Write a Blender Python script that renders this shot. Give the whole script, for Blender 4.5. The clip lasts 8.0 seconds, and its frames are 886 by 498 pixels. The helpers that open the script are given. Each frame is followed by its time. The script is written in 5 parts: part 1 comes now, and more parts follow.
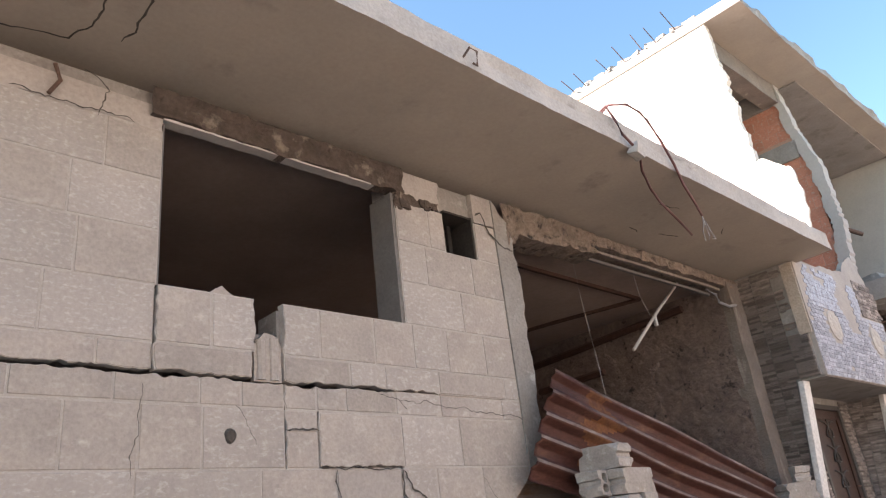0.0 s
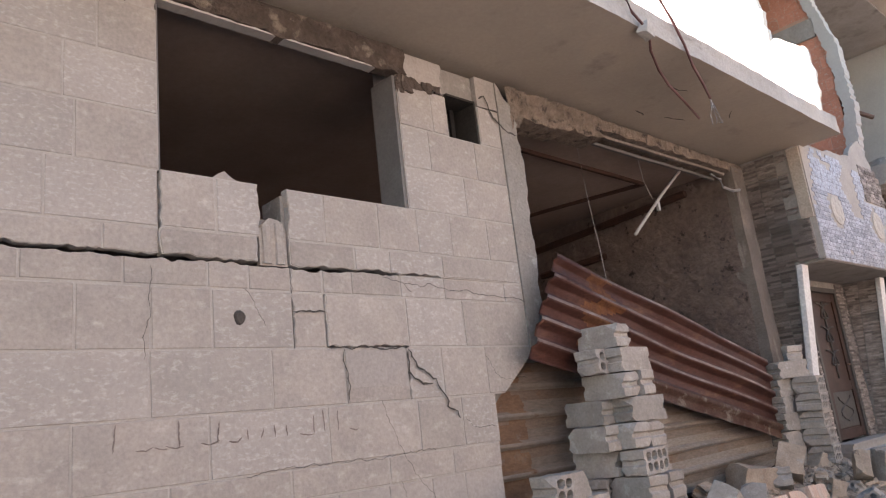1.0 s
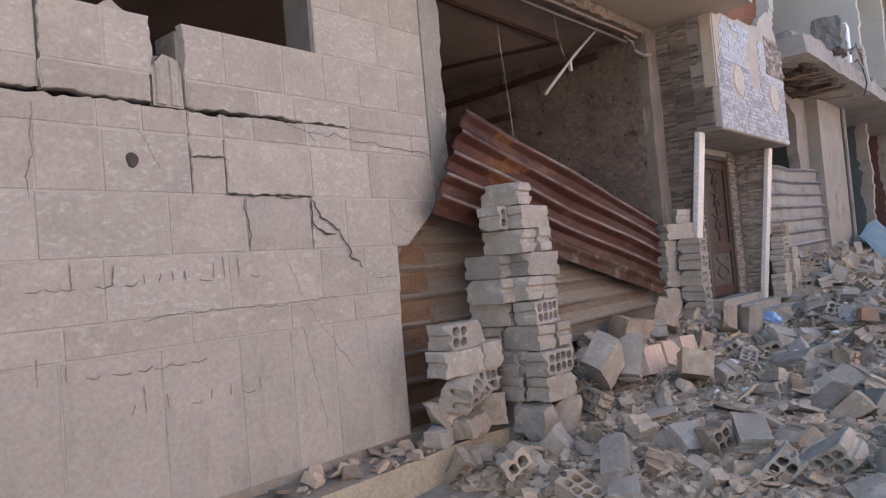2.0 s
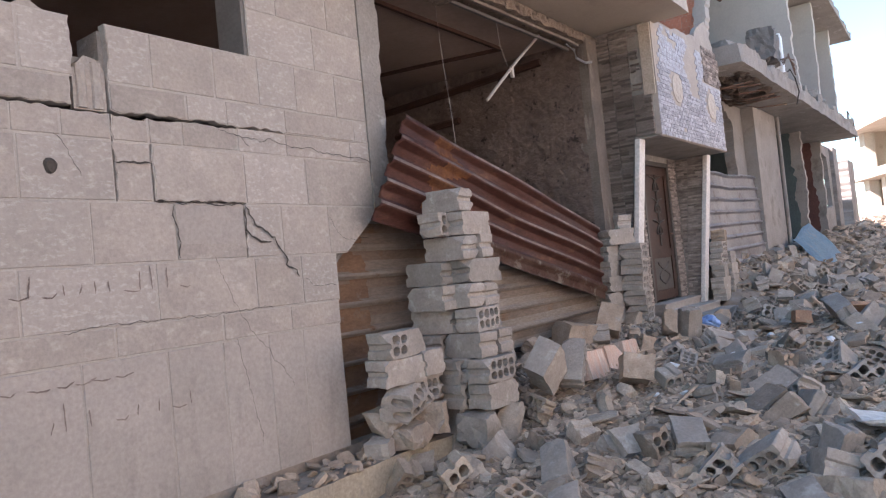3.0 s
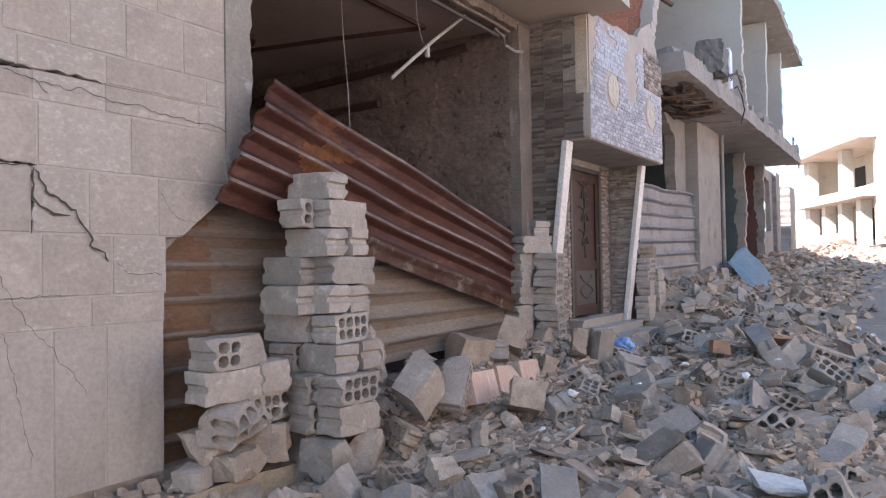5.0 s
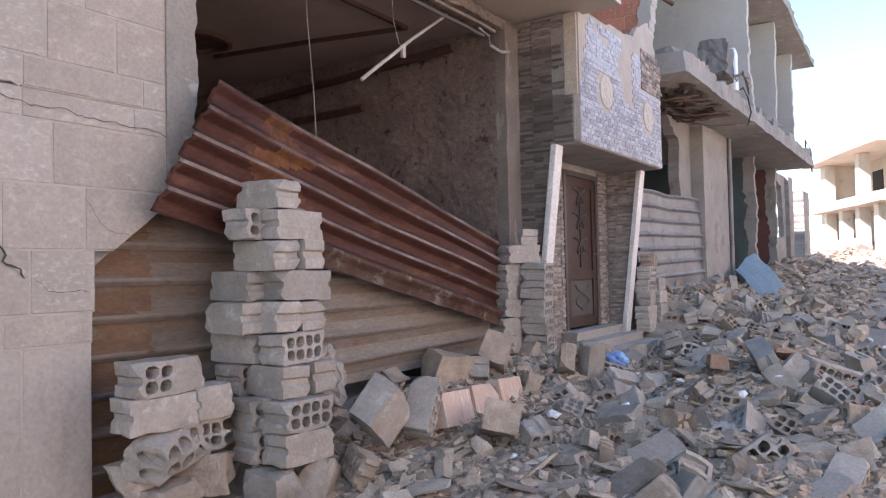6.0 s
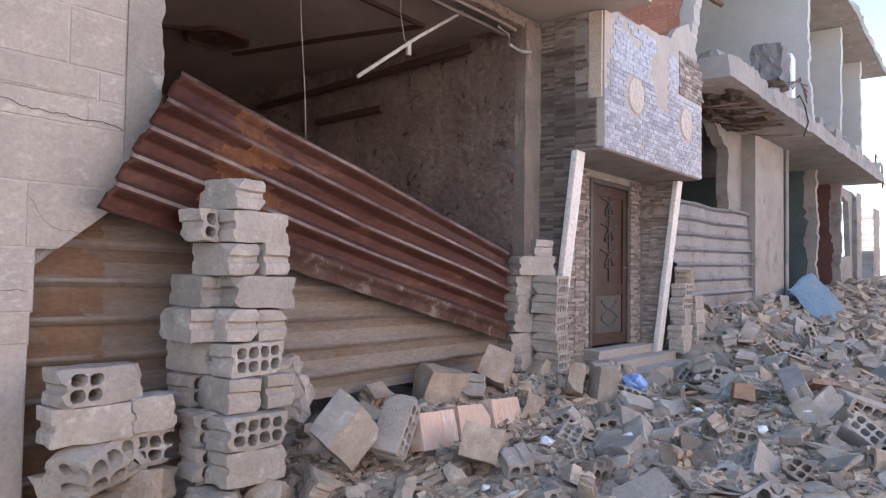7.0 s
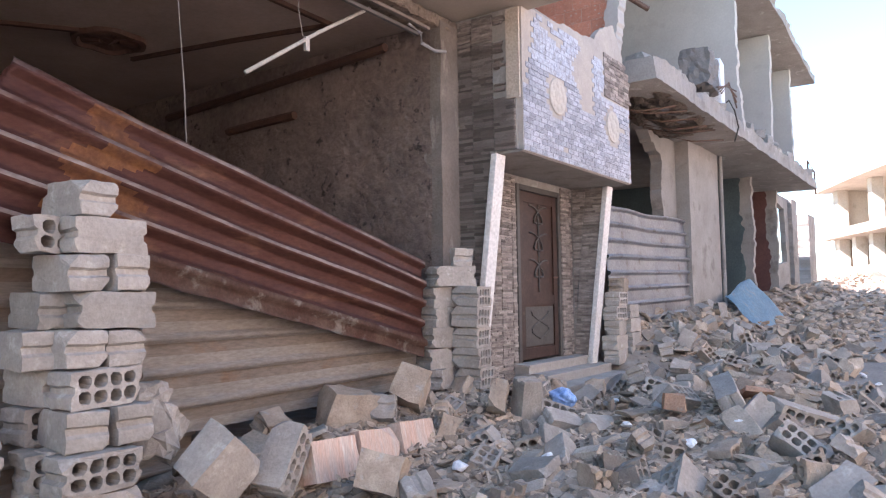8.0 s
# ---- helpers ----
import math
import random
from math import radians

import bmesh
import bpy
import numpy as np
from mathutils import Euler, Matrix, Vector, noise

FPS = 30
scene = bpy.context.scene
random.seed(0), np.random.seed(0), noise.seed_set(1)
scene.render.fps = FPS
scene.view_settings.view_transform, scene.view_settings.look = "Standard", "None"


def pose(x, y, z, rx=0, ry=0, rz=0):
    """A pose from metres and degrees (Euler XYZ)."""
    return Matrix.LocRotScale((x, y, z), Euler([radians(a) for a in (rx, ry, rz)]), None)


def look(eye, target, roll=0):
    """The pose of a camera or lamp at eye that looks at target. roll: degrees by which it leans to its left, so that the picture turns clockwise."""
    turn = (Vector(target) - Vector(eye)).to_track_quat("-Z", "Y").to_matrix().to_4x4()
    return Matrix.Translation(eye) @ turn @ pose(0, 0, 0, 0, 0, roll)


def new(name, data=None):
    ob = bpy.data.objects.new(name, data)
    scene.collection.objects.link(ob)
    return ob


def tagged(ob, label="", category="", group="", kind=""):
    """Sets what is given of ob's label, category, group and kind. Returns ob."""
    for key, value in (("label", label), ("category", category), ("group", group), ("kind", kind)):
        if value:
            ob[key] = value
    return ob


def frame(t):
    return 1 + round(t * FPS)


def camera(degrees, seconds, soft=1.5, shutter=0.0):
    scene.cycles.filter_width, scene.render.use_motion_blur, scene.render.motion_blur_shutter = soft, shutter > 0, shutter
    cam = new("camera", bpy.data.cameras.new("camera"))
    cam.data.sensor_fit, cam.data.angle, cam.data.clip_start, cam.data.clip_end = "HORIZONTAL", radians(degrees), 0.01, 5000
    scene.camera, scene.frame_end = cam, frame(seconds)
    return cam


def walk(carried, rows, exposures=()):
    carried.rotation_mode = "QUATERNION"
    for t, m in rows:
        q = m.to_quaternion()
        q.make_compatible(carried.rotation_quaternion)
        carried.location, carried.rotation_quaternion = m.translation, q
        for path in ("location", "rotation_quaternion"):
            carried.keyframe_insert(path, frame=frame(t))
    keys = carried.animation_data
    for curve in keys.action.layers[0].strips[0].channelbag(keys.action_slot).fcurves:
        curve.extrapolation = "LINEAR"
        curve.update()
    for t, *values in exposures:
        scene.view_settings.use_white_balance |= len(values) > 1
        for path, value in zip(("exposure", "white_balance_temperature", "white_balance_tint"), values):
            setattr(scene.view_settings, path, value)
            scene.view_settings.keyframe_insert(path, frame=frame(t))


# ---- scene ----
cam = camera(62.4, 8.0, soft=1.2)
PATH = [
    (0, (-4.651, -3.781, 1.488), (-3.342, -2.48, 2.259), -6.9),
    (0.5, (-4.654, -3.764, 1.487), (-3.361, -2.427, 2.22), -7.1),
    (1, (-4.65, -3.784, 1.48), (-3.306, -2.382, 1.959), -6.6),
    (1.5, (-4.651, -3.821, 1.486), (-3.245, -2.415, 1.704), -5.1),
    (1.7, (-4.643, -3.805, 1.489), (-3.179, -2.447, 1.596), -4.6),
    (2.8, (-4.56, -3.835, 1.439), (-2.978, -2.611, 1.481), -5.8),
    (3, (-4.524, -3.827, 1.477), (-2.916, -2.639, 1.543), -5.6),
    (3.5, (-4.272, -3.691, 1.524), (-2.6, -2.598, 1.617), -2.5),
    (4, (-4.001, -3.579, 1.489), (-2.274, -2.572, 1.544), -1.9),
    (4.5, (-3.77, -3.64, 1.473), (-2.051, -2.619, 1.511), -2.6),
    (4.7, (-3.638, -3.717, 1.487), (-1.943, -2.657, 1.521), -1.0),
    (5.8, (-3.123, -3.89, 1.516), (-1.476, -2.758, 1.577), -2.1),
    (6, (-2.969, -3.895, 1.542), (-1.31, -2.779, 1.604), -1.2),
    (6.5, (-2.645, -3.936, 1.476), (-1.001, -2.796, 1.485), -3.3),
    (7, (-2.338, -4.116, 1.576), (-0.779, -2.865, 1.655), 0.9),
    (7.5, (-2.062, -4.158, 1.558), (-0.534, -2.893, 1.809), -1.4),
    (8, (-1.731, -4.124, 1.518), (-0.098, -2.976, 1.649), -0.8),
]
walk(cam, [(t, look(eye, target, roll)) for t, eye, target, roll in PATH], [(0.0, 2.0, 6650, 26), (1.5, 2.0, 6500, 30), (4.0, 2.0, 6300, 30), (6.5, 2.22, 6200, 31), (8.0, 2.45, 6150, 31)])


# ---- light ----
SUN_EL, SUN_AZ = 36.0, -58.0
sky_world = bpy.data.worlds.new("sky")
scene.world = sky_world
sky_world.use_nodes = True
_n, _l = sky_world.node_tree.nodes, sky_world.node_tree.links
_sky = _n.new("ShaderNodeTexSky")
_sky.sky_type, _sky.sun_disc = "NISHITA", False
_sky.sun_elevation, _sky.sun_rotation = radians(SUN_EL), radians(SUN_AZ)
_sky.altitude, _sky.air_density, _sky.dust_density, _sky.ozone_density = 600, 1.0, 0.1, 0.0
# Multiplies the whole sky's colour towards cyan.
_sky_tint = _n.new("ShaderNodeMix")
_sky_tint.data_type, _sky_tint.blend_type = "RGBA", "MULTIPLY"
_sky_tint.inputs["Factor"].default_value, _sky_tint.inputs["B"].default_value = 1.0, (0.79, 1.07, 1.0, 1)
_l.new(_sky.outputs[0], _sky_tint.inputs["A"])
_l.new(_sky_tint.outputs["Result"], _n["Background"].inputs[0])
_n["Background"].inputs[1].default_value = 0.10
sun = new("sun", bpy.data.lights.new("sun", "SUN"))
sun.data.energy, sun.data.angle, sun.data.color = 5.0, radians(0.55), (1.0, 0.93, 0.82)
_sd = Vector((math.sin(radians(SUN_AZ)) * math.cos(radians(SUN_EL)), math.cos(radians(SUN_AZ)) * math.cos(radians(SUN_EL)), math.sin(radians(SUN_EL))))
sun.matrix_world = look(_sd * 60, (0, 0, 0))


# ---- materials ----
def mat(name, c1, c2, rough=0.9, scale=2.5, fine=40.0, bump=0.35, rnd=0.12, island=False, c3=None, c3_at=(0.58, 0.68), c3_scale=6.0, metal=0.0, stretch=(1, 1, 1), c3_stretch=(1, 1, 1), depth=0.01, speck=0.2, spec=0.22):
    """Two mixed tones, a fine grain, an optional third tone in patches, relief, and a small change from piece to piece."""
    m = bpy.data.materials.new(name)
    m.use_nodes = True
    n, l = m.node_tree.nodes, m.node_tree.links
    out = n["Principled BSDF"]
    out.inputs["Roughness"].default_value, out.inputs["Metallic"].default_value = rough, metal
    out.inputs["Specular IOR Level"].default_value = spec
    co, inf = n.new("ShaderNodeTexCoord"), n.new("ShaderNodeObjectInfo")
    geo = n.new("ShaderNodeNewGeometry")
    shift = n.new("ShaderNodeVectorMath")
    shift.operation = "MULTIPLY_ADD"
    l.new(inf.outputs["Random"], shift.inputs[0])
    shift.inputs[1].default_value = (37.0, 53.0, 71.0)
    l.new(co.outputs["Object"], shift.inputs[2])

    def grain(sc, detail, st):
        v = n.new("ShaderNodeVectorMath")
        v.operation = "MULTIPLY"
        v.inputs[1].default_value = st
        l.new(shift.outputs[0], v.inputs[0])
        t = n.new("ShaderNodeTexNoise")
        t.inputs["Scale"].default_value, t.inputs["Detail"].default_value, t.inputs["Roughness"].default_value = sc, detail, 0.62
        l.new(v.outputs[0], t.inputs["Vector"])
        return t.outputs["Fac"]

    def ramp(value, a, b):
        r = n.new("ShaderNodeMapRange")
        r.inputs["From Min"].default_value, r.inputs["From Max"].default_value = a, b
        l.new(value, r.inputs["Value"])
        return r.outputs["Result"]

    def mix(f, a, b, kind="MIX"):
        x = n.new("ShaderNodeMix")
        x.data_type, x.blend_type = "RGBA", kind
        for sock, v in ((x.inputs["Factor"], f), (x.inputs["A"], a), (x.inputs["B"], b)):
            if isinstance(v, (tuple, float, int)):
                sock.default_value = (*v, 1) if isinstance(v, tuple) else v
            else:
                l.new(v, sock)
        return x.outputs["Result"]

    big, small = grain(scale, 5, stretch), grain(fine, 6, stretch)
    col = mix(ramp(big, 0.32, 0.68), c1, c2)
    if c3:
        patch = ramp(grain(c3_scale, 7, c3_stretch), *c3_at)
        col = mix(patch, col, c3)
    g = n.new("ShaderNodeMapRange")
    g.inputs["From Min"].default_value, g.inputs["From Max"].default_value, g.inputs["To Min"].default_value, g.inputs["To Max"].default_value = 0.3, 0.7, 1 - speck, 1 + speck
    l.new(small, g.inputs["Value"])
    gc = n.new("ShaderNodeCombineColor")
    for i in range(3):
        l.new(g.outputs[0], gc.inputs[i])
    col = mix(1.0, col, gc.outputs[0], "MULTIPLY")
    p = n.new("ShaderNodeMapRange")
    p.inputs["To Min"].default_value, p.inputs["To Max"].default_value = 1 - rnd, 1 + rnd
    l.new(geo.outputs["Random Per Island"] if island else inf.outputs["Random"], p.inputs["Value"])
    pc = n.new("ShaderNodeCombineColor")
    for i in range(3):
        l.new(p.outputs[0], pc.inputs[i])
    col = mix(1.0, col, pc.outputs[0], "MULTIPLY")
    l.new(col, out.inputs["Base Color"])
    if bump:
        s = n.new("ShaderNodeMath")
        s.operation = "MULTIPLY_ADD"
        l.new(big, s.inputs[0])
        s.inputs[1].default_value = 1.5
        l.new(small, s.inputs[2])
        b = n.new("ShaderNodeBump")
        b.inputs["Strength"].default_value, b.inputs["Distance"].default_value = bump, depth
        l.new(s.outputs[0], b.inputs["Height"])
        l.new(b.outputs[0], out.inputs["Normal"])
    return m


STONE = mat("limestone_facing", (0.405, 0.362, 0.318), (0.325, 0.29, 0.26), scale=2.2, fine=45, rnd=0.08, c3=(0.47, 0.435, 0.395), c3_at=(0.55, 0.75), c3_scale=14, c3_stretch=(0.7, 1, 1.2), bump=0.4, speck=0.13)
STONE_CHALK = mat("chalked_limestone", (0.40, 0.363, 0.326), (0.345, 0.312, 0.28), scale=2.2, fine=45, rnd=0.05, c3=(0.475, 0.447, 0.41), c3_at=(0.52, 0.68), c3_scale=62, c3_stretch=(0.4, 1, 0.75), bump=0.35, speck=0.09)
MORTAR = mat("pale_mortar", (0.445, 0.408, 0.368), (0.35, 0.318, 0.285), scale=6, fine=70, rnd=0.03, bump=0.2, speck=0.1)
PLASTER = mat("lower_render", (0.41, 0.37, 0.335), (0.345, 0.312, 0.282), scale=1.3, fine=40, rnd=0.03, c3=(0.275, 0.245, 0.217), c3_scale=3.5, c3_at=(0.55, 0.78), c3_stretch=(1.6, 1, 0.5), bump=0.4, speck=0.12)
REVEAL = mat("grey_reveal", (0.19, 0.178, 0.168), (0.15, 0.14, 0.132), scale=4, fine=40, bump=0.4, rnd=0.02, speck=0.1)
CONCRETE = mat("bare_concrete", (0.33, 0.305, 0.275), (0.24, 0.22, 0.2), scale=2.2, fine=35, c3=(0.42, 0.395, 0.36), c3_scale=5, bump=0.6, rnd=0.05, depth=0.02, speck=0.13)
SLAB_UNDER = mat("painted_slab", (0.42, 0.365, 0.305), (0.345, 0.303, 0.257), scale=0.9, fine=30, c3=(0.24, 0.21, 0.18), c3_scale=2.2, c3_at=(0.6, 0.8), bump=0.15, rnd=0.02, speck=0.05)
SLAB_EDGE = mat("slab_edge", (0.48, 0.44, 0.39), (0.36, 0.33, 0.295), scale=3, fine=40, c3=(0.2, 0.18, 0.16), c3_scale=5, c3_at=(0.6, 0.72), bump=0.6, rnd=0.03, c3_stretch=(0.4, 1, 1), speck=0.12)
# Dark brown plaster with darker blotches, for the rooms behind the openings.
DARK_ROOM = mat("dark_brown_plaster", (0.225, 0.172, 0.145), (0.145, 0.11, 0.094), scale=1.6, fine=14, c3=(0.06, 0.048, 0.042), c3_scale=8, c3_at=(0.6, 0.68), bump=1.0, rnd=0.02, depth=0.045, speck=0.22)
CEILING = mat("ceiling_plaster", (0.34, 0.265, 0.225), (0.245, 0.19, 0.162), scale=0.8, fine=20, bump=0.3, rnd=0.02, speck=0.07)
WHITE_WALL = mat("white_plaster", (0.64, 0.595, 0.53), (0.56, 0.52, 0.46), scale=1.2, fine=40, c3=(0.5, 0.46, 0.41), c3_scale=6, c3_at=(0.66, 0.75), bump=0.25, rnd=0.03, speck=0.05)
GREY_PLASTER = mat("grey_plaster", (0.325, 0.30, 0.275), (0.235, 0.215, 0.197), scale=1.3, fine=40, c3=(0.185, 0.165, 0.148), c3_scale=2.2, c3_at=(0.54, 0.68), bump=0.6, rnd=0.04, speck=0.12)
BRICK_RED = mat("red_hollow_brick", (0.50, 0.22, 0.145), (0.42, 0.18, 0.12), scale=4, fine=60, c3=(0.46, 0.36, 0.3), c3_scale=5, bump=0.4, rnd=0.14)
BLOCK = mat("grey_block", (0.375, 0.338, 0.30), (0.285, 0.255, 0.225), scale=5, fine=45, c3=(0.43, 0.40, 0.365), c3_scale=8, bump=1.0, rnd=0.14, depth=0.006, speck=0.13)
RUBBLE = mat("rubble", (0.43, 0.35, 0.275), (0.29, 0.227, 0.175), scale=7, fine=60, c3=(0.36, 0.335, 0.30), c3_scale=8, bump=0.8, rnd=0.22, depth=0.008, speck=0.14)
RUBBLE_BITS = mat("rubble_bits", (0.445, 0.355, 0.275), (0.275, 0.213, 0.163), scale=7, fine=60, bump=0.8, rnd=0.45, island=True, depth=0.008, speck=0.16)
TERRA = mat("terracotta_lump", (0.40, 0.245, 0.165), (0.31, 0.20, 0.14), scale=7, fine=60, c3=(0.34, 0.29, 0.25), bump=0.6, rnd=0.2)
DIRT = mat("dust_and_gravel", (0.335, 0.277, 0.228), (0.24, 0.198, 0.162), scale=1.1, fine=9, c3=(0.33, 0.305, 0.275), c3_scale=5, c3_at=(0.5, 0.7), bump=1.0, rnd=0.0, depth=0.04, speck=0.14)
KERB = mat("kerb_stone", (0.42, 0.36, 0.27), (0.33, 0.28, 0.215), scale=4, fine=45, c3=(0.3, 0.27, 0.23), bump=0.6, rnd=0.06)
RUST = mat("dark_rust", (0.10, 0.038, 0.029), (0.16, 0.066, 0.049), rough=0.42, scale=2.5, fine=30, c3=(0.25, 0.12, 0.07), c3_at=(0.57, 0.72), c3_scale=4, c3_stretch=(0.5, 1, 1.3), bump=0.25, rnd=0.05, metal=0.25, stretch=(0.5, 1, 1.5))
RUST_PALE = mat("scaled_rust", (0.12, 0.052, 0.038), (0.22, 0.145, 0.108), rough=0.7, scale=3.5, fine=40, c3=(0.36, 0.3, 0.25), c3_at=(0.54, 0.62), c3_scale=4.5, bump=0.35, rnd=0.05, metal=0.1)
RUST_TAN = mat("tan_rust", (0.42, 0.36, 0.305), (0.33, 0.27, 0.22), rough=0.6, scale=3, fine=35, c3=(0.25, 0.135, 0.08), c3_at=(0.56, 0.68), c3_scale=4, bump=0.3, rnd=0.05, metal=0.2, stretch=(0.5, 1, 2.0), c3_stretch=(1, 1, 2), speck=0.15)
# Brown rust band that also carries the shade under each rib.
RUST_BAND = mat("rust_band_rib_shade", (0.255, 0.185, 0.14), (0.345, 0.26, 0.2), rough=0.7, scale=3, fine=35, c3=(0.29, 0.155, 0.085), c3_at=(0.56, 0.7), c3_scale=3.5, bump=0.4, rnd=0.05, metal=0.1, stretch=(0.6, 1, 1.5), speck=0.15)
RUST_OCHRE = mat("ochre_rust", (0.36, 0.225, 0.14), (0.24, 0.145, 0.098), rough=0.7, scale=5, fine=35, c3=(0.33, 0.27, 0.22), c3_at=(0.55, 0.68), c3_scale=5, bump=0.4, rnd=0.05, metal=0.1, stretch=(0.6, 1, 1.5), speck=0.15)
ZINC = mat("weathered_zinc", (0.42, 0.42, 0.43), (0.32, 0.32, 0.335), rough=0.5, scale=2, fine=30, c3=(0.27, 0.25, 0.23), c3_scale=4, bump=0.15, rnd=0.04, metal=0.5)
SLATE = mat("split_stone_cladding", (0.20, 0.163, 0.145), (0.42, 0.357, 0.315), scale=11, fine=60, bump=1.0, rnd=0.42, depth=0.012, stretch=(1, 1, 3))
MOSAIC = mat("pale_blue_mosaic", (0.325, 0.35, 0.41), (0.44, 0.455, 0.495), rough=0.45, scale=12, fine=60, bump=0.5, rnd=0.26, c3=(0.25, 0.235, 0.25), c3_scale=14, c3_at=(0.46, 0.62), speck=0.34)
BEIGE = mat("beige_adhesive", (0.50, 0.43, 0.35), (0.42, 0.355, 0.29), scale=5, fine=50, bump=0.5, rnd=0.05)
MEDALLION = mat("cream_medallion", (0.50, 0.455, 0.39), (0.42, 0.38, 0.33), rough=0.6, scale=10, fine=50, bump=0.3, rnd=0.04)
MARBLE = mat("white_marble", (0.66, 0.645, 0.62), (0.58, 0.56, 0.535), rough=0.45, scale=5, fine=30, bump=0.1, rnd=0.05)
DOOR_BROWN = mat("brown_painted_metal", (0.036, 0.020, 0.016), (0.056, 0.030, 0.023), rough=0.5, scale=4, fine=30, c3=(0.08, 0.05, 0.036), c3_at=(0.64, 0.7), c3_scale=9, bump=0.15, rnd=0.05)
DOOR_GREY = mat("worn_door_paint", (0.085, 0.077, 0.07), (0.06, 0.055, 0.05), rough=0.5, scale=4, fine=30, bump=0.15, rnd=0.05)
STEEL = mat("rusty_rebar", (0.11, 0.07, 0.055), (0.16, 0.10, 0.075), rough=0.7, scale=8, fine=40, bump=0.3, rnd=0.1, metal=0.3)
CABLE = mat("red_brown_cable", (0.16, 0.075, 0.07), (0.12, 0.06, 0.055), rough=0.6, scale=6, fine=30, bump=0.1, rnd=0.1)
# Near black: shade in vent and far openings, and the loose cable's own colour.
BLACK = mat("cable_and_shade_black", (0.03, 0.026, 0.023), (0.045, 0.04, 0.035), scale=6, fine=40, bump=0.3, rnd=0.0)
CRACK = mat("crack_shadow_dirt", (0.055, 0.048, 0.042), (0.085, 0.075, 0.066), scale=9, fine=60, bump=0.3, rnd=0.0)
CHARCOAL = mat("charcoal_scrawl", (0.15, 0.118, 0.105), (0.24, 0.20, 0.175), scale=9, fine=80, bump=0.0, rnd=0.1)
TARP = mat("blue_sheeting", (0.20, 0.36, 0.48), (0.28, 0.44, 0.55), rough=0.55, scale=3, fine=20, c3=(0.37, 0.44, 0.48), c3_scale=3, bump=0.25, rnd=0.03)
BAG_BLUE = mat("blue_plastic", (0.18, 0.32, 0.62), (0.28, 0.42, 0.68), rough=0.4, scale=8, fine=30, bump=0.3, rnd=0.05)
PLASTIC_WHITE = mat("white_plastic", (0.74, 0.75, 0.76), (0.68, 0.69, 0.70), rough=0.4, scale=5, fine=30, bump=0.1, rnd=0.05)
TEAL = mat("teal_paint", (0.085, 0.115, 0.115), (0.065, 0.085, 0.088), rough=0.6, scale=2, fine=30, bump=0.2, rnd=0.03)
MAROON = mat("maroon_paint", (0.14, 0.065, 0.055), (0.1, 0.05, 0.045), rough=0.6, scale=2, fine=30, bump=0.2, rnd=0.03)
BOUNCE_CREAM = mat("cream_render", (0.72, 0.665, 0.58), (0.64, 0.585, 0.5), scale=0.6, fine=12, c3=(0.42, 0.37, 0.3), c3_scale=1.2, bump=0.3, rnd=0.05)
YELLOW = mat("yellow_panel", (0.66, 0.54, 0.16), (0.60, 0.48, 0.14), rough=0.5, scale=3, fine=30, bump=0.1, rnd=0.03)


# ---- mesh helpers ----
def box(bm, x0, x1, y0, y1, z0, z1, mi=0):
    v = [bm.verts.new((x, y, z)) for z in (z0, z1) for y in (y0, y1) for x in (x0, x1)]
    for q in ((0, 2, 3, 1), (4, 5, 7, 6), (0, 1, 5, 4), (2, 6, 7, 3), (0, 4, 6, 2), (1, 3, 7, 5)):
        bm.faces.new([v[i] for i in q]).material_index = mi
    return v


def prism(bm, pts, axis, a, b, mi=0):
    """A polygon in the plane across axis ("x": y,z; "y": x,z; "z": x,y), drawn out from a to b."""
    def at(p, d):
        return (d, p[0], p[1]) if axis == "x" else (p[0], d, p[1]) if axis == "y" else (p[0], p[1], d)
    lo, hi = [bm.verts.new(at(p, a)) for p in pts], [bm.verts.new(at(p, b)) for p in pts]
    n = len(pts)
    faces = [bm.faces.new(lo), bm.faces.new(hi[::-1])]
    faces += [bm.faces.new((lo[i], hi[i], hi[(i + 1) % n], lo[(i + 1) % n])) for i in range(n)]
    for f in faces:
        f.material_index = mi
    return lo + hi


def tube(bm, pts, r, n=6, mi=0):
    """A round bar along the points."""
    pts = [Vector(p) for p in pts]
    rings = []
    for i, p in enumerate(pts):
        d = (pts[min(i + 1, len(pts) - 1)] - pts[max(i - 1, 0)]).normalized()
        u = d.orthogonal().normalized()
        w = d.cross(u)
        rings.append([bm.verts.new(p + r * (math.cos(6.2832 * k / n) * u + math.sin(6.2832 * k / n) * w)) for k in range(n)])
    for a, b in zip(rings, rings[1:]):
        u0 = min(range(n), key=lambda s: (a[0].co - b[s].co).length)
        for k in range(n):
            bm.faces.new((a[k], a[(k + 1) % n], b[(k + 1 + u0) % n], b[(k + u0) % n])).material_index = mi
    bm.faces.new(rings[0][::-1]), bm.faces.new(rings[-1])


def ragged(a, b, step, amp, rng):
    """Points from a to b (b left out) with uneven offsets across the line."""
    a, b = Vector(a), Vector(b)
    d = b - a
    n = max(1, int(d.length / step))
    side = Vector((-d.y, d.x)).normalized()
    n *= 3
    k = rng.uniform(0, 99)

    def off(i):
        return 1.9 * noise.noise(Vector((k + i * 0.083, k, 0))) + 1.3 * noise.noise(Vector((k + i * 0.31, 3, k))) + rng.uniform(-0.3, 0.3) * max(0.0, noise.noise(Vector((k, i * 0.2, 9))) + 0.3)
    return [tuple(a + d * (i / n) + (side * amp * off(i) if i else Vector((0, 0)))) for i in range(n)]


def outline(pts, step, amp, rng, straight=()):
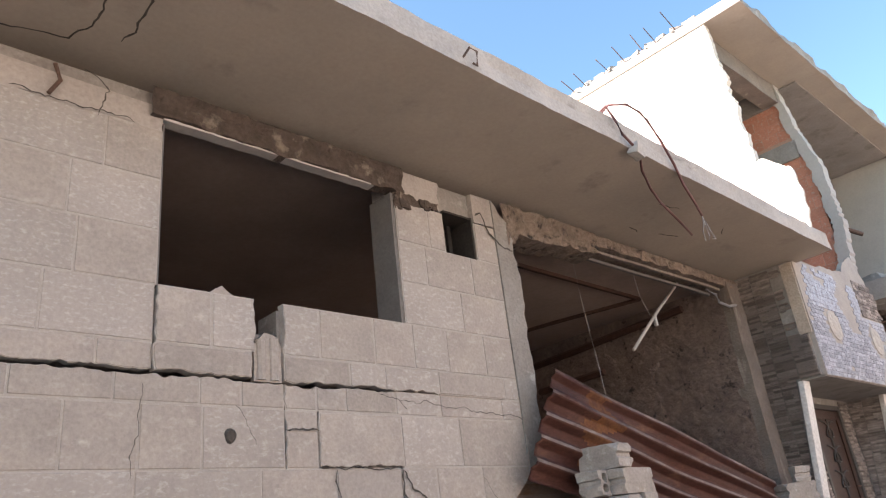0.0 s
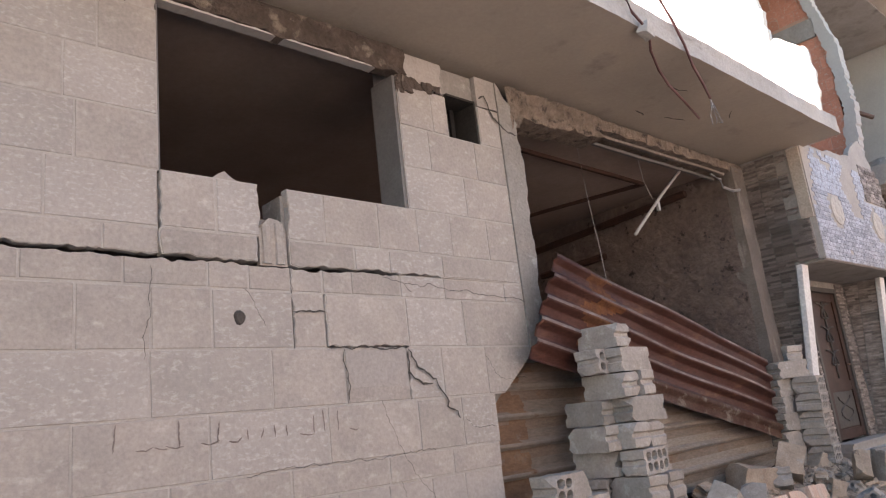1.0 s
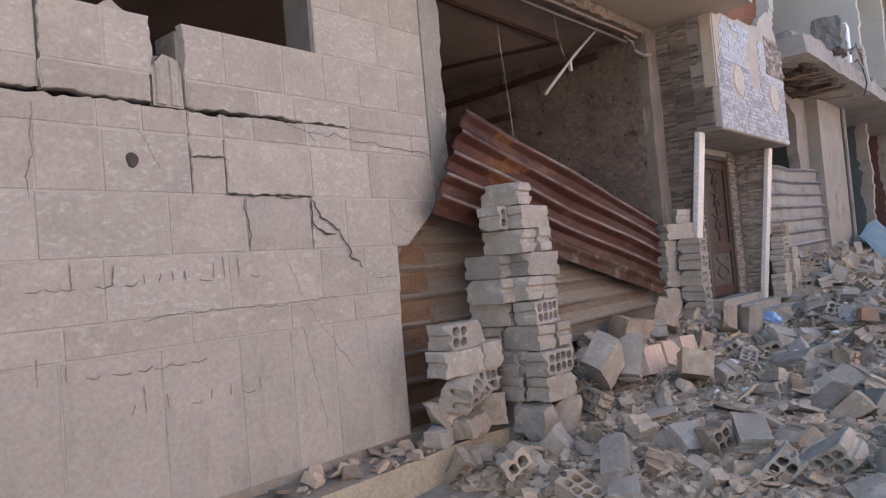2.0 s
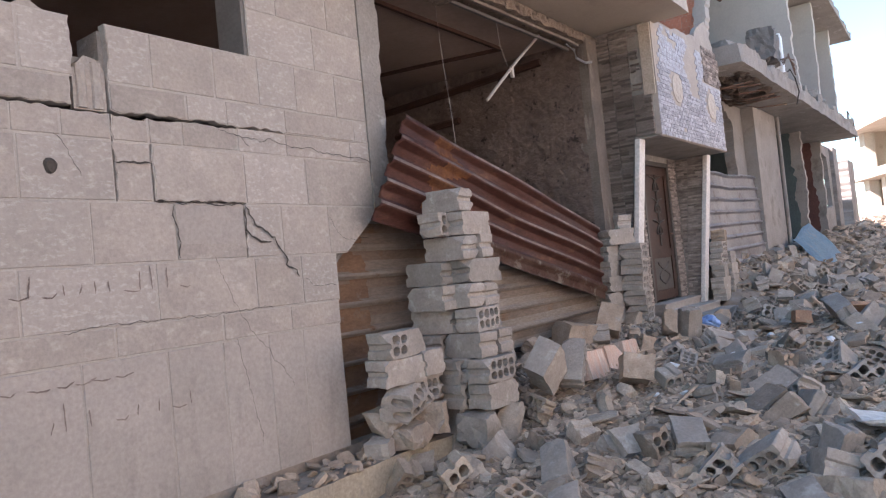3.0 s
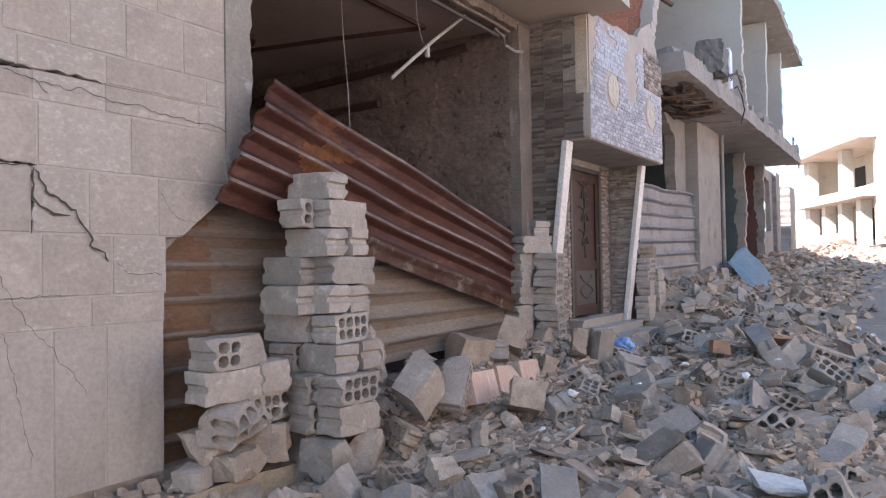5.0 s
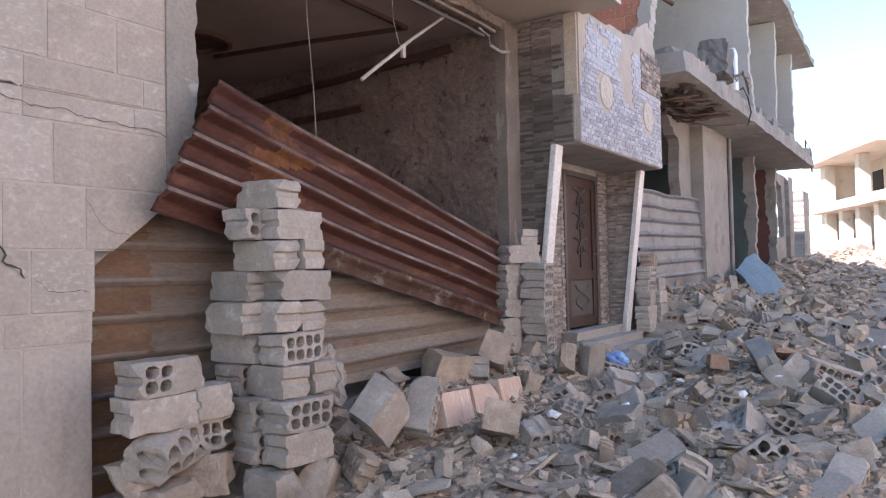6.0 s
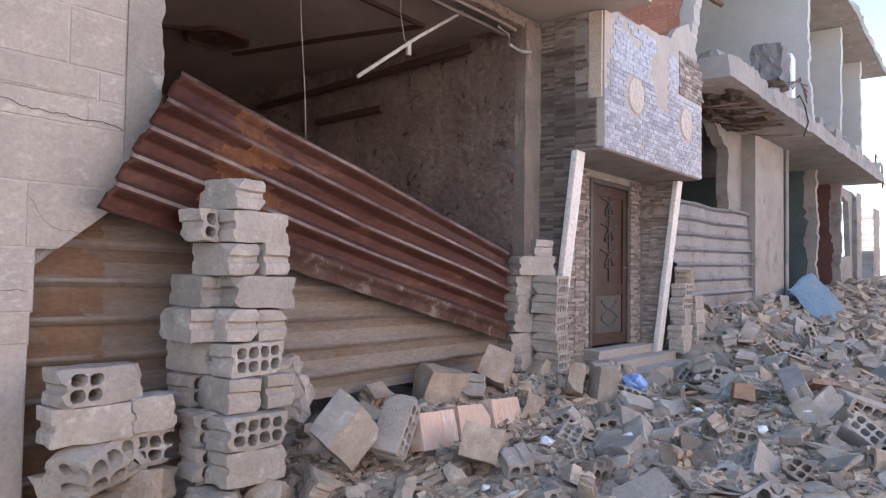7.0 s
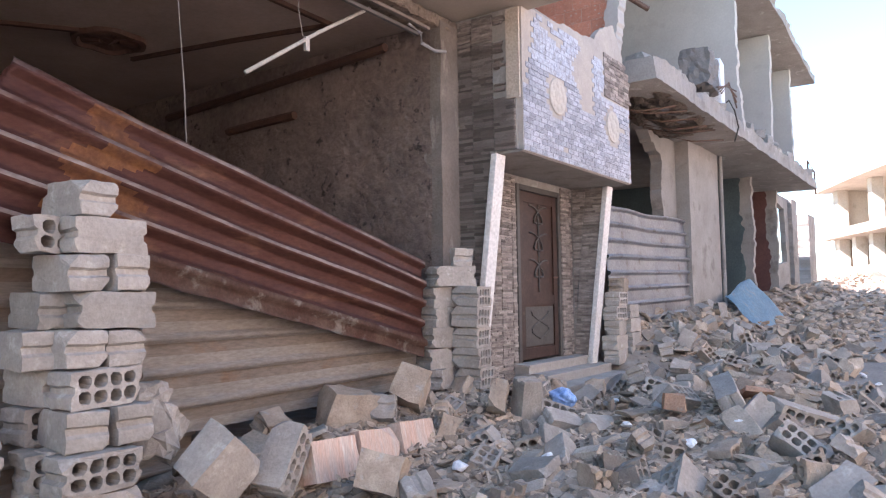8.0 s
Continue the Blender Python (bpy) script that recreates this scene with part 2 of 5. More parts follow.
    """A polygon whose edges are ragged, but for those listed."""
    out = []
    for i, p in enumerate(pts):
        q = pts[(i + 1) % len(pts)]
        out += [p] if i in straight else ragged(p, q, step, amp, rng)
    return out


def mesh_of(name, bm, *mats, smooth=False):
    bmesh.ops.recalc_face_normals(bm, faces=bm.faces)
    me = bpy.data.meshes.new(name)
    if smooth:
        for f in bm.faces:
            f.smooth = True
    bm.to_mesh(me)
    bm.free()
    for m in mats:
        me.materials.append(m)
    return me


def part(name, bm, mats, parent=None, label="", at=None, smooth=False):
    mats = mats if isinstance(mats, (tuple, list)) else (mats,)
    ob = new(name, bm if isinstance(bm, bpy.types.Mesh) else mesh_of(name, bm, *mats, smooth=smooth))
    if parent:
        ob.parent = parent
    if at is not None:
        ob.matrix_basis = at
    return tagged(ob, label) if label else ob


def empty(name, m, label, category, group="", kind=""):
    ob = new(name)
    ob.matrix_basis = m
    return tagged(ob, label, category, group, kind)


def setting(name, bm, mats, label, category="", smooth=False):
    return tagged(part(name, bm, mats, smooth=smooth), label, category or name.split("_")[0], "", "structure")


def bevelled(bm, w, seg=1):
    bmesh.ops.bevel(bm, geom=list(bm.edges), offset=w, segments=seg, affect="EDGES", profile=0.6)
    return bm


def roughen(bm, cuts, amp, scale=6.0, seed=0):
    """Subdivide and push the points about, for broken and worn surfaces."""
    if cuts:
        bmesh.ops.subdivide_edges(bm, edges=list(bm.edges), cuts=cuts, use_grid_fill=True)
    off = Vector((seed * 7.3, seed * 3.1, seed * 5.7))
    for v in bm.verts:
        v.co += noise.noise_vector(v.co * scale + off) * amp
    return bm


def slab(bm, x0, x1, y0, y1, z0, z1, rng, amp=0.015, step=0.12, rise=0.0, ends=True):
    """A concrete slab along x whose front edge (y0) is chipped; underside slot 0, the rest slot 1."""
    n = max(2, int((x1 - x0) / step))
    prof = []
    for i in range(n + 1):
        x = x0 + (x1 - x0) * i / n
        a, b, c = (amp * (1.6 * noise.noise(Vector((x * 2.2, z0 + 7 * k, y0))) + 0.8 * noise.noise(Vector((x * 9.0, z0 + 5 * k, y0))) + rng.uniform(-0.2, 0.2)) for k in range(3))
        bite = amp * 3 * smoothstep(0.25, 0.5, noise.noise(Vector((x * 1.7, y0, z1))))
        prof.append([bm.verts.new(p) for p in ((x, y1, z0), (x, y0 + 0.2, z0 + rise * 0.9), (x, y0 + a * 0.5, z0 + rise + b * 0.4), (x, y0 + a + 0.01, z0 + rise + (z1 - z0) * 0.5), (x, y0 + c + bite * 0.6, z1 + rise * 0.3 + b), (x, y0 + 0.25, z1), (x, y1, z1))])
    for p, q in zip(prof, prof[1:]):
        for k in range(6):
            bm.faces.new((p[k], q[k], q[k + 1], p[k + 1])).material_index = 0 if k < 2 else 1
    bm.faces.new(prof[0]).material_index = 1
    bm.faces.new(prof[-1][::-1]).material_index = 1


def ribbon(bm, pts, w, y, rng, taper=True):
    """A thin flat mark along points (x, z) on a wall that faces -y."""
    n = len(pts)
    left, right = [], []
    for i, (x, z) in enumerate(pts):
        a, b = pts[max(i - 1, 0)], pts[min(i + 1, n - 1)]
        d = Vector((b[0] - a[0], b[1] - a[1])).normalized()
        k = w * rng.uniform(0.5, 1.1) * (0.25 if taper and i in (0, n - 1) else 1.0) / 2
        left.append(bm.verts.new((x - d.y * k, y, z + d.x * k)))
        right.append(bm.verts.new((x + d.y * k, y, z - d.x * k)))
    for i in range(n - 1):
        bm.faces.new((left[i], left[i + 1], right[i + 1], right[i]))


def crooked(a, b, amp, rng, step=0.03):
    a, b = Vector(a), Vector(b)
    n = max(2, int((b - a).length / step))
    side = Vector((-(b - a).y, (b - a).x)).normalized()
    w = [0.0]
    for i in range(n):
        w.append(w[-1] * 0.8 + rng.uniform(-amp, amp))
    return [tuple(a + (b - a) * (i / n) + side * w[i] * (1 if i < n else 0)) for i in range(n + 1)]


def smoothstep(a, b, x):
    t = min(1.0, max(0.0, (x - a) / (b - a)))
    return t * t * (3 - 2 * t)


BROWN_RAW = mat("raw_brown_lintel", (0.13, 0.10, 0.082), (0.08, 0.063, 0.052), scale=7, fine=30, c3=(0.27, 0.225, 0.18), c3_scale=6, bump=1.0, rnd=0.03, depth=0.03)
STAIN = mat("brown_steel_angle", (0.085, 0.046, 0.034), (0.06, 0.035, 0.027), rough=0.7, scale=5, fine=40, bump=0.3, rnd=0.1)


RUBBLE_WARM = mat("brownish_rubble", (0.33, 0.275, 0.225), (0.225, 0.185, 0.15), scale=7, fine=60, c3=(0.36, 0.325, 0.285), c3_scale=8, bump=0.8, rnd=0.25, depth=0.008, speck=0.14)
RUBBLE_PALE = mat("pale_plaster_rubble", (0.45, 0.385, 0.315), (0.34, 0.288, 0.234), scale=7, fine=60, bump=0.7, rnd=0.2, depth=0.008)
# Pale rib line: a highlight painted in, along with scratched wear.
RIB_GLINT_WEAR = mat("rib_glint_wear", (0.50, 0.41, 0.355), (0.13, 0.055, 0.042), rough=0.45, scale=4, fine=40, bump=0.2, rnd=0.03, metal=0.2, stretch=(0.5, 1, 1))
ORANGE_RUST = mat("orange_rust", (0.36, 0.155, 0.058), (0.16, 0.066, 0.042), rough=0.6, scale=4, fine=40, bump=0.3, rnd=0.03)
# Darker tan of the sheet; on the low sheet, shade painted under ribs.
TAN_DARK = mat("dark_tan_and_rib_shade", (0.36, 0.298, 0.245), (0.29, 0.235, 0.19), rough=0.65, scale=3, fine=35, c3=(0.31, 0.205, 0.14), c3_at=(0.58, 0.72), c3_scale=3.5, bump=0.25, rnd=0.03, metal=0.15, stretch=(0.4, 1, 2))
TAN_GREY = mat("dull_tan_sheet", (0.42, 0.37, 0.32), (0.35, 0.305, 0.26), rough=0.6, scale=1.6, fine=35, c3=(0.36, 0.22, 0.14), c3_at=(0.66, 0.74), c3_scale=1.8, bump=0.15, rnd=0.03, metal=0.15, stretch=(0.5, 1, 2))


FAR_CREAM = mat("far_cream_render", (0.53, 0.465, 0.39), (0.43, 0.375, 0.31), scale=0.6, fine=12, c3=(0.30, 0.25, 0.2), c3_scale=1.2, c3_at=(0.6, 0.75), bump=0.3, rnd=0.08, speck=0.1)


PALE_PLASTER = mat("pale_plaster", (0.46, 0.432, 0.40), (0.375, 0.352, 0.325), scale=0.9, fine=30, c3=(0.36, 0.335, 0.31), c3_scale=2.5, c3_at=(0.6, 0.8), bump=0.25, rnd=0.03, speck=0.05)


PILASTER = mat("stained_pilaster", (0.25, 0.212, 0.182), (0.175, 0.148, 0.127), scale=3, fine=40, c3=(0.33, 0.29, 0.25), c3_scale=5, c3_stretch=(1, 1, 0.3), bump=0.7, rnd=0.02, speck=0.12, depth=0.02)
LINTEL = mat("broken_lintel", (0.285, 0.228, 0.18), (0.165, 0.13, 0.105), scale=6, fine=30, c3=(0.07, 0.056, 0.048), c3_scale=9, c3_at=(0.54, 0.66), bump=1.0, rnd=0.03, depth=0.03)
DUSTY_TUBE = mat("dusty_tube", (0.46, 0.43, 0.39), (0.36, 0.33, 0.30), rough=0.5, scale=9, fine=40, bump=0.1, rnd=0.03)


# ---- ground ----
def road_z(x):
    return 0.045 * max(0.0, min(x, 60.0)) * smoothstep(-1.0, 2.0, x)


def heap(x, y):
    """Height of the rubble over the road."""
    h = (0.25 + 0.2 * smoothstep(6.5, 9.0, x)) * smoothstep(-1.3, -0.15, y) * smoothstep(0.1, 1.3, x) * (1 - 0.35 * smoothstep(4.6, 5.6, x) * (1 - smoothstep(7.5, 9.0, x)))
    edge = -4.4 + 1.4 * smoothstep(4.0, 9.0, x)
    h += 0.20 * smoothstep(edge - 0.4, edge + 1.4, y) * smoothstep(-1.2, 0.6, x)
    h *= 1 - 0.8 * smoothstep(4.8, 5.3, x) * (1 - smoothstep(7.4, 8.0, x)) * smoothstep(-1.5, -0.9, y)
    h += 0.9 * smoothstep(-4.6, -7.5, y) * smoothstep(7.0, 14.0, x)
    return h


def ground_z(x, y):
    lump = noise.noise(Vector((x * 1.3, y * 1.3, 0.3))) * 0.10 + noise.noise(Vector((x * 4.1, y * 4.1, 1.7))) * 0.04
    h = heap(x, y)
    return road_z(x) + h + lump * min(1.0, h * 4)


def spaced(a, b, fine0, fine1, fine, coarse):
    out, v = [], a
    while v < b:
        out.append(v)
        v += fine if fine0 <= v <= fine1 else min(coarse, max(fine, 0.25 * max(fine0 - v, v - fine1))) if v < fine0 - 1 or v > fine1 else fine
    return out + [b]


def make_ground():
    xs, ys = spaced(-300, 600, -7, 16, 0.11, 40), spaced(-300, 300, -7, 1.5, 0.11, 40)
    bm = bmesh.new()
    rows = [[bm.verts.new((x, y, ground_z(x, y) if y < 0.2 else road_z(x) + (0.32 if x < 4.2 else 0.0) * 0 + 0.1)) for x in xs] for y in ys]
    for a, b in zip(rows, rows[1:]):
        for i in range(len(xs) - 1):
            bm.faces.new((a[i], a[i + 1], b[i + 1], b[i]))
    return setting("ground", bm, DIRT, "dusty grey street ground strewn with crushed rubble", "ground", smooth=True)


make_ground()

# asphalt left bare between the heaps
bm = bmesh.new()
for i in range(60):
    x0, x1 = 6.5 + i * 0.6, 7.1 + i * 0.6
    y0, y1 = -4.9 + 0.02 * i, -2.9 + 0.014 * i
    vs = [bm.verts.new((x, y, ground_z(x, y) + 0.025)) for x in (x0, x1) for y in (y0, (y0 + y1) / 2, y1)]
    bm.faces.new((vs[0], vs[3], vs[4], vs[1])), bm.faces.new((vs[1], vs[4], vs[5], vs[2]))
bmesh.ops.remove_doubles(bm, verts=bm.verts, dist=0.01)
ASPHALT = mat("dusty_asphalt", (0.265, 0.245, 0.225), (0.205, 0.19, 0.175), scale=0.9, fine=30, c3=(0.26, 0.245, 0.225), c3_scale=2.5, bump=0.4, rnd=0.0)
setting("road", bm, ASPHALT, "worn grey asphalt strip cleared between the rubble heaps", "road", smooth=True)

# ---- corner house: wall with stone facing ----
ra = random.Random(11)
core = bmesh.new()
WIN = (-3.12, -1.31, 3.04, 4.08)      # window: x0, x1, z0, z1
VENT = (-0.81, -0.45, 3.71, 4.10)
for x0, x1, z0, z1 in ((-9.0, WIN[0], 0.0, 2.52), (-9.0, WIN[0], 2.60, 4.33), (WIN[0], WIN[1], 0.0, 2.52), (WIN[0], -2.50, 2.60, 3.02), (-2.50, -2.34, 2.60, 2.85), (-2.34, WIN[1], 2.60, 3.02), (WIN[1], VENT[0], 0.0, 4.33), (VENT[0], VENT[1], 2.2, 3.70), (VENT[0], VENT[1], 4.11, 4.33), (VENT[1], -0.2, 2.2, 4.33), (VENT[0], -0.70, 0, 2.2)):
    box(core, x0, x1, 0.05, 0.27, z0, z1)
box(core, WIN[0], WIN[1], 0.05, 0.085, 4.15, 4.33)
prism(core, [(-0.70, 0.0), (-0.70, 1.56), (-0.2, 2.0), (-0.2, 2.2), (-0.70, 2.2)], "y", 0.05, 0.27)
wall_a = setting("wall_1", core, CONCRETE, "cracked pale stone-faced house wall with a glassless window", "wall")

# column of bare concrete at the shop's opening
bm = bmesh.new()
prism(bm, outline([(-0.2, 1.98), (0.02, 2.12), (0.03, 3.98), (-0.2, 4.33)], 0.09, 0.022, ra, straight=(3,)), "y", -0.012, 0.27)
setting("wall_2", bm, CONCRETE, "chipped bare concrete jamb beside the shop opening", "wall")


def facing_stone(x0, x1, z0, z1, y, gaps, chalk, pts=None):
    """One facing stone: a proud face, a thin rim of mortar, ragged where a crack runs along it. gaps: width at left, right, bottom, top."""
    rr = random.Random(int(x0 * 131 + z0 * 977))
    bm = bmesh.new()
    corners = pts or [(x0 + gaps[0], z0 + gaps[2]), (x1 - gaps[1], z0 + gaps[2]), (x1 - gaps[1], z1 - gaps[3]), (x0 + gaps[0], z1 - gaps[3])]
    order = (gaps[2], gaps[1], gaps[3], gaps[0]) if not pts else (0,) * len(pts)
    out, keep = [], []
    for i, p in enumerate(corners):
        q = corners[(i + 1) % len(corners)]
        crack = order[i] > 0.004
        out += ragged(p, q, 0.05, 0.012, rr) if crack else ragged(p, q, 0.4, 0.0, rr)
    cx, cz = sum(p[0] for p in out) / len(out), sum(p[1] for p in out) / len(out)

    def inset(p, d):
        vx, vz = cx - p[0], cz - p[1]
        hx, hz = (x1 - x0) / 2, (z1 - z0) / 2
        return (p[0] + vx / hx * d, p[1] + vz / hz * d)
    n = len(out)
    back = [bm.verts.new((p[0] - cx, 0.055, p[1] - cz)) for p in out]
    rim = [bm.verts.new((p[0] - cx, y + 0.004, p[1] - cz)) for p in out]
    jt = [inset(p, rr.uniform(0.0055, 0.0075)) for p in out]
    j = [bm.verts.new((p[0] - cx, y + 0.004, p[1] - cz)) for p in jt]
    f = [bm.verts.new((p[0] - cx, y - rr.uniform(0.0, 0.0015), p[1] - cz)) for p in [inset(p, 0.010) for p in out]]
    for a, b, mi in ((back, rim, 1), (rim, j, 1), (j, f, 0)):
        for i in range(n):
            bm.faces.new((a[i], a[(i + 1) % n], b[(i + 1) % n], b[i])).material_index = mi
    bm.faces.new(f).material_index = 0
    part("stone", bm, (STONE_CHALK if chalk else STONE, MORTAR), wall_a, at=pose(cx, 0, cz, rr.uniform(-0.15, 0.15), 0, rr.uniform(-0.2, 0.2)))


COURSES = [(3.71, 4.05), (3.38, 3.71), (3.05, 3.38), (2.72, 3.05), (2.55, 2.72), (2.39, 2.55), (2.05, 2.39), (1.70, 2.05), (1.36, 1.70), (1.19, 1.36)]
JOINTS = {
    0: (-4.02, -3.45, -3.12, None, -1.31, -0.98, -0.81, None, -0.45, -0.2),
    1: (-4.3, -3.62, -3.12, None, -1.31, -1.05, -0.55, -0.2),
    2: (-4.1, -3.56, -3.12, None, -1.31, -0.72, -0.2),
    3: (-4.35, -3.7, -3.13, -2.80, -2.51, None, -2.33, -2.06, -1.62, -1.27, -0.93, -0.53, -0.2),
    4: (-4.0, -3.42, -3.13, -2.53, None, -2.33, -1.84, -1.55, -1.06, -0.36, -0.2),
    5: (-4.15, -3.80, -3.32, -2.86, -2.61, -2.33, -2.10, -1.88, -1.47, -1.06, -0.42, -0.2),
    6: (-4.2, -3.55, -3.18, -2.84, -2.33, -2.10, -1.44, -0.90, -0.2),
    7: (-3.95, -3.19, -2.49, -1.98, -1.47, -1.16, -0.72, -0.2),
    8: (-4.3, -3.56, -2.88, -2.13, -1.42, -1.02, -0.665),
    9: (-4.5, -3.9, -3.1, -2.4, -1.7, -1.15, -0.68),
}
CHALKED = {(0, -4.02), (1, -3.62), (2, -4.1), (2, -1.31), (3, -2.33), (3, -1.27), (3, -3.7), (4, -1.84), (4, -1.55), (5, -1.47), (6, -1.44), (6, -2.84), (7, -3.95), (7, -1.47), (8, -2.88), (8, -1.02), (7, -3.19), (3, -4.35), (3, -2.80), (5, -0.42), (4, -0.36), (1, -1.31)}
for r, (z0, z1) in enumerate(COURSES):
    js = JOINTS[r]
    left = [js[0] - 0.62 * k - 0.05 * (k % 2) for k in range(6, 0, -1)]
    js = tuple(left) + js
    for a, b in zip(js, js[1:]):
        if a is None or b is None:
            continue
        g, y = [0.0, 0.0, 0.0, 0.0], 0.0
        if r == 4 and b <= -2.4:
            g[2] = 0.016 if a > -3.2 else 0.026
        if r == 5 and b <= -2.3:
            g[3] = 0.007
        if r == 4 and -2.4 < a < -1.2:
            g[2] = 0.012 if a < -1.6 else 0.006
        if r == 5 and -2.4 < a < -1.8:
            g[3] = 0.006
        if r in (3, 4) and abs(a + 3.13) < 0.02:
            g[0] = 0.014
        if r in (3, 4) and abs(b + 2.52) < 0.03:
            g[1] = 0.016
        if r in (3, 4) and abs(a + 2.33) < 0.01:
            g[0] = 0.005
        if r in (5, 6) and abs(a + 2.33) < 0.01:
            g[0] = 0.010
        if r == 6 and abs(a + 2.10) < 0.01:
            g[0], g[2] = 0.010, 0.009
        if r == 7 and abs(a + 1.47) < 0.01:
            g[0] = 0.007
        if r in (3, 4) and -3.14 < a and b <= -2.4:
            y = -0.016
        if r in (3, 4) and -2.34 < a < -1.0:
            y = -0.010
        if r == 6 and abs(a + 2.10) < 0.01:
            y = -0.008
        chalk = (r, a) in CHALKED or (a < -4.4 and ra.random() < 0.3)
        facing_stone(a, b, z0, z1, y, g, chalk, pts=[(-0.72, 1.70), (-0.55, 1.70), (-0.2, 1.98), (-0.2, 2.05), (-0.72, 2.05)] if r == 7 and abs(b + 0.2) < 0.01 else None)

# lower render with scored upright lines
xs = [-8.5, -7.6, -6.8, -6.0, -5.3, -4.6, -4.05, -3.5, -3.13, -2.6, -2.1, -1.72, -1.36, -1.06, -0.685]
for a, b in zip(xs, xs[1:]):
    facing_stone(a, b, 0.15, 1.19, 0.002, [0, 0.001, 0, 0], False)
for ob in [o for o in wall_a.children if o.location.z < 0.9]:
    ob.name = "render_panel"
    ob.data.materials[0] = PLASTER

# plastered band over the stones, up to the slab
bm = bmesh.new()
prism(bm, outline([(-9.0, 4.05), (-3.12, 4.05), (-3.12, 4.22), (-9.0, 4.33)], 0.08, 0.012, ra, straight=(2, 3)), "y", 0.012, 0.06)
prism(bm, outline([(-1.31, 4.06), (-0.82, 4.06), (-0.82, 4.33), (-1.31, 4.33)], 0.06, 0.02, ra, straight=(2,)), "y", 0.006, 0.06)
prism(bm, outline([(-0.44, 4.06), (-0.2, 4.06), (-0.2, 4.33), (-0.44, 4.33)], 0.06, 0.01, ra, straight=(2,)), "y", 0.0, 0.06)
part("plaster_band", bm, PLASTER, wall_a, "chipped plaster band under the slab")

# rough lintels over window and shop
def rough_strip(name, x0, x1, low, high, y0, y1, m, label, seed, amp=0.03):
    rng = random.Random(seed)
    bm = bmesh.new()
    n, rows = int((x1 - x0) / 0.035), 6
    g = []
    for i in range(n + 1):
        x = x0 + (x1 - x0) * i / n
        zl = low(x) + amp * noise.noise(Vector((x * 5, seed, 0))) + amp * 0.5 * noise.noise(Vector((x * 9, seed, 0)))
        col = [bm.verts.new((x, y1, zl))]
        for k in range(rows + 1):
            v = k / rows
            z = zl + (high - zl) * v
            col.append(bm.verts.new((x, y0 + amp * 0.9 * noise.noise(Vector((x * 9, seed, z * 12))) + amp * 0.5 * noise.noise(Vector((x * 13, seed, z * 15))), z)))
        g.append(col)
    for a, b in zip(g, g[1:]):
        for k in range(rows + 1):
            bm.faces.new((a[k], b[k], b[k + 1], a[k + 1]))
    return part(name, bm, m, wall_a, label)


rough_strip("lintel", -3.2, -1.22, lambda x: 4.145 - 0.01 * (x + 3.2), 4.345, -0.015, 0.09, BROWN_RAW, "crumbling brown concrete lintel over the window", 3, 0.03)
rough_strip("lintel", -0.05, 1.35, lambda x: 4.04 + 0.06 * x - (0.1 if x < 0.12 else 0), 4.345, -0.01, 0.27, LINTEL, "broken concrete end of the shop lintel", 5, 0.055)
rough_strip("lintel", 1.3, 4.45, lambda x: 4.23, 4.345, 0.01, 0.27, LINTEL, "chipped concrete strip over the shop opening", 7, 0.025)
bm = bmesh.new()
for k in range(9):
    x0 = -1.31 + 0.05 * k
    box(bm, x0, x0 + 0.055, -0.008 + 0.01 * math.sin(k * 5), 0.06, 3.98 + 0.02 * math.sin(k * 3) + 0.012 * k, 4.12)
roughen(bm, 2, 0.02, 14, 5)
part("torn_corner", bm, BROWN_RAW, wall_a, "torn brown corner above the window jamb")

bm = bmesh.new()
n = 40
g = [[bm.verts.new((-3.12 + 1.62 * i / n, y, 4.132 - 0.01 * i / n + z + 0.006 * noise.noise(Vector((i * 0.7, z * 40, 2))))) for y, z in ((-0.004, -0.004), (-0.006, 0.008 + 0.01 * max(0.0, noise.noise(Vector((i * 0.4, 0, 5))))), (0.08, 0.008), (0.08, -0.004))] for i in range(n + 1)]
for a, b in zip(g, g[1:]):
    for k in range(4):
        bm.faces.new((a[k], b[k], b[(k + 1) % 4], a[(k + 1) % 4]))
bm.faces.new(g[0]), bm.faces.new(g[-1][::-1])
part("plaster_line", bm, PALE_PLASTER, wall_a, "thin pale plaster line along the lintel's lower edge")

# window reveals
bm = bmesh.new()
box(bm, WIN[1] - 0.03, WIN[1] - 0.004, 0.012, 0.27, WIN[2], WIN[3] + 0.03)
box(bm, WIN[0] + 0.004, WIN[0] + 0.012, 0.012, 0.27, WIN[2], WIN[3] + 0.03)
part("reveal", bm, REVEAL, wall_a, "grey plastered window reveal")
bm = bmesh.new()
prism(bm, [(-2.52, 2.55), (-2.335, 2.55), (-2.335, 2.78), (-2.38, 2.84), (-2.45, 2.85), (-2.52, 2.77)], "y", 0.012, 0.05)
tube(bm, [(-2.475, 0.022, 2.56), (-2.475, 0.026, 2.80)], 0.034, 10)
tube(bm, [(-2.385, 0.022, 2.56), (-2.385, 0.026, 2.82)], 0.036, 10)
roughen(bm, 1, 0.006, 20, 4)
part("exposed_block", bm, BLOCK, wall_a, "grey concrete block bared by fallen facing")
bm = bmesh.new()
for i in range(4):
    box(bm, VENT[0] + 0.03 + 0.07 * i, VENT[0] + 0.055 + 0.075 * i, 0.2, 0.23, VENT[2], VENT[3])
# Black lining on the reveals puts the hole's shade into the colour.
box(bm, VENT[1] - 0.022, VENT[1] - 0.004, 0.012, 0.27, VENT[2], VENT[3])
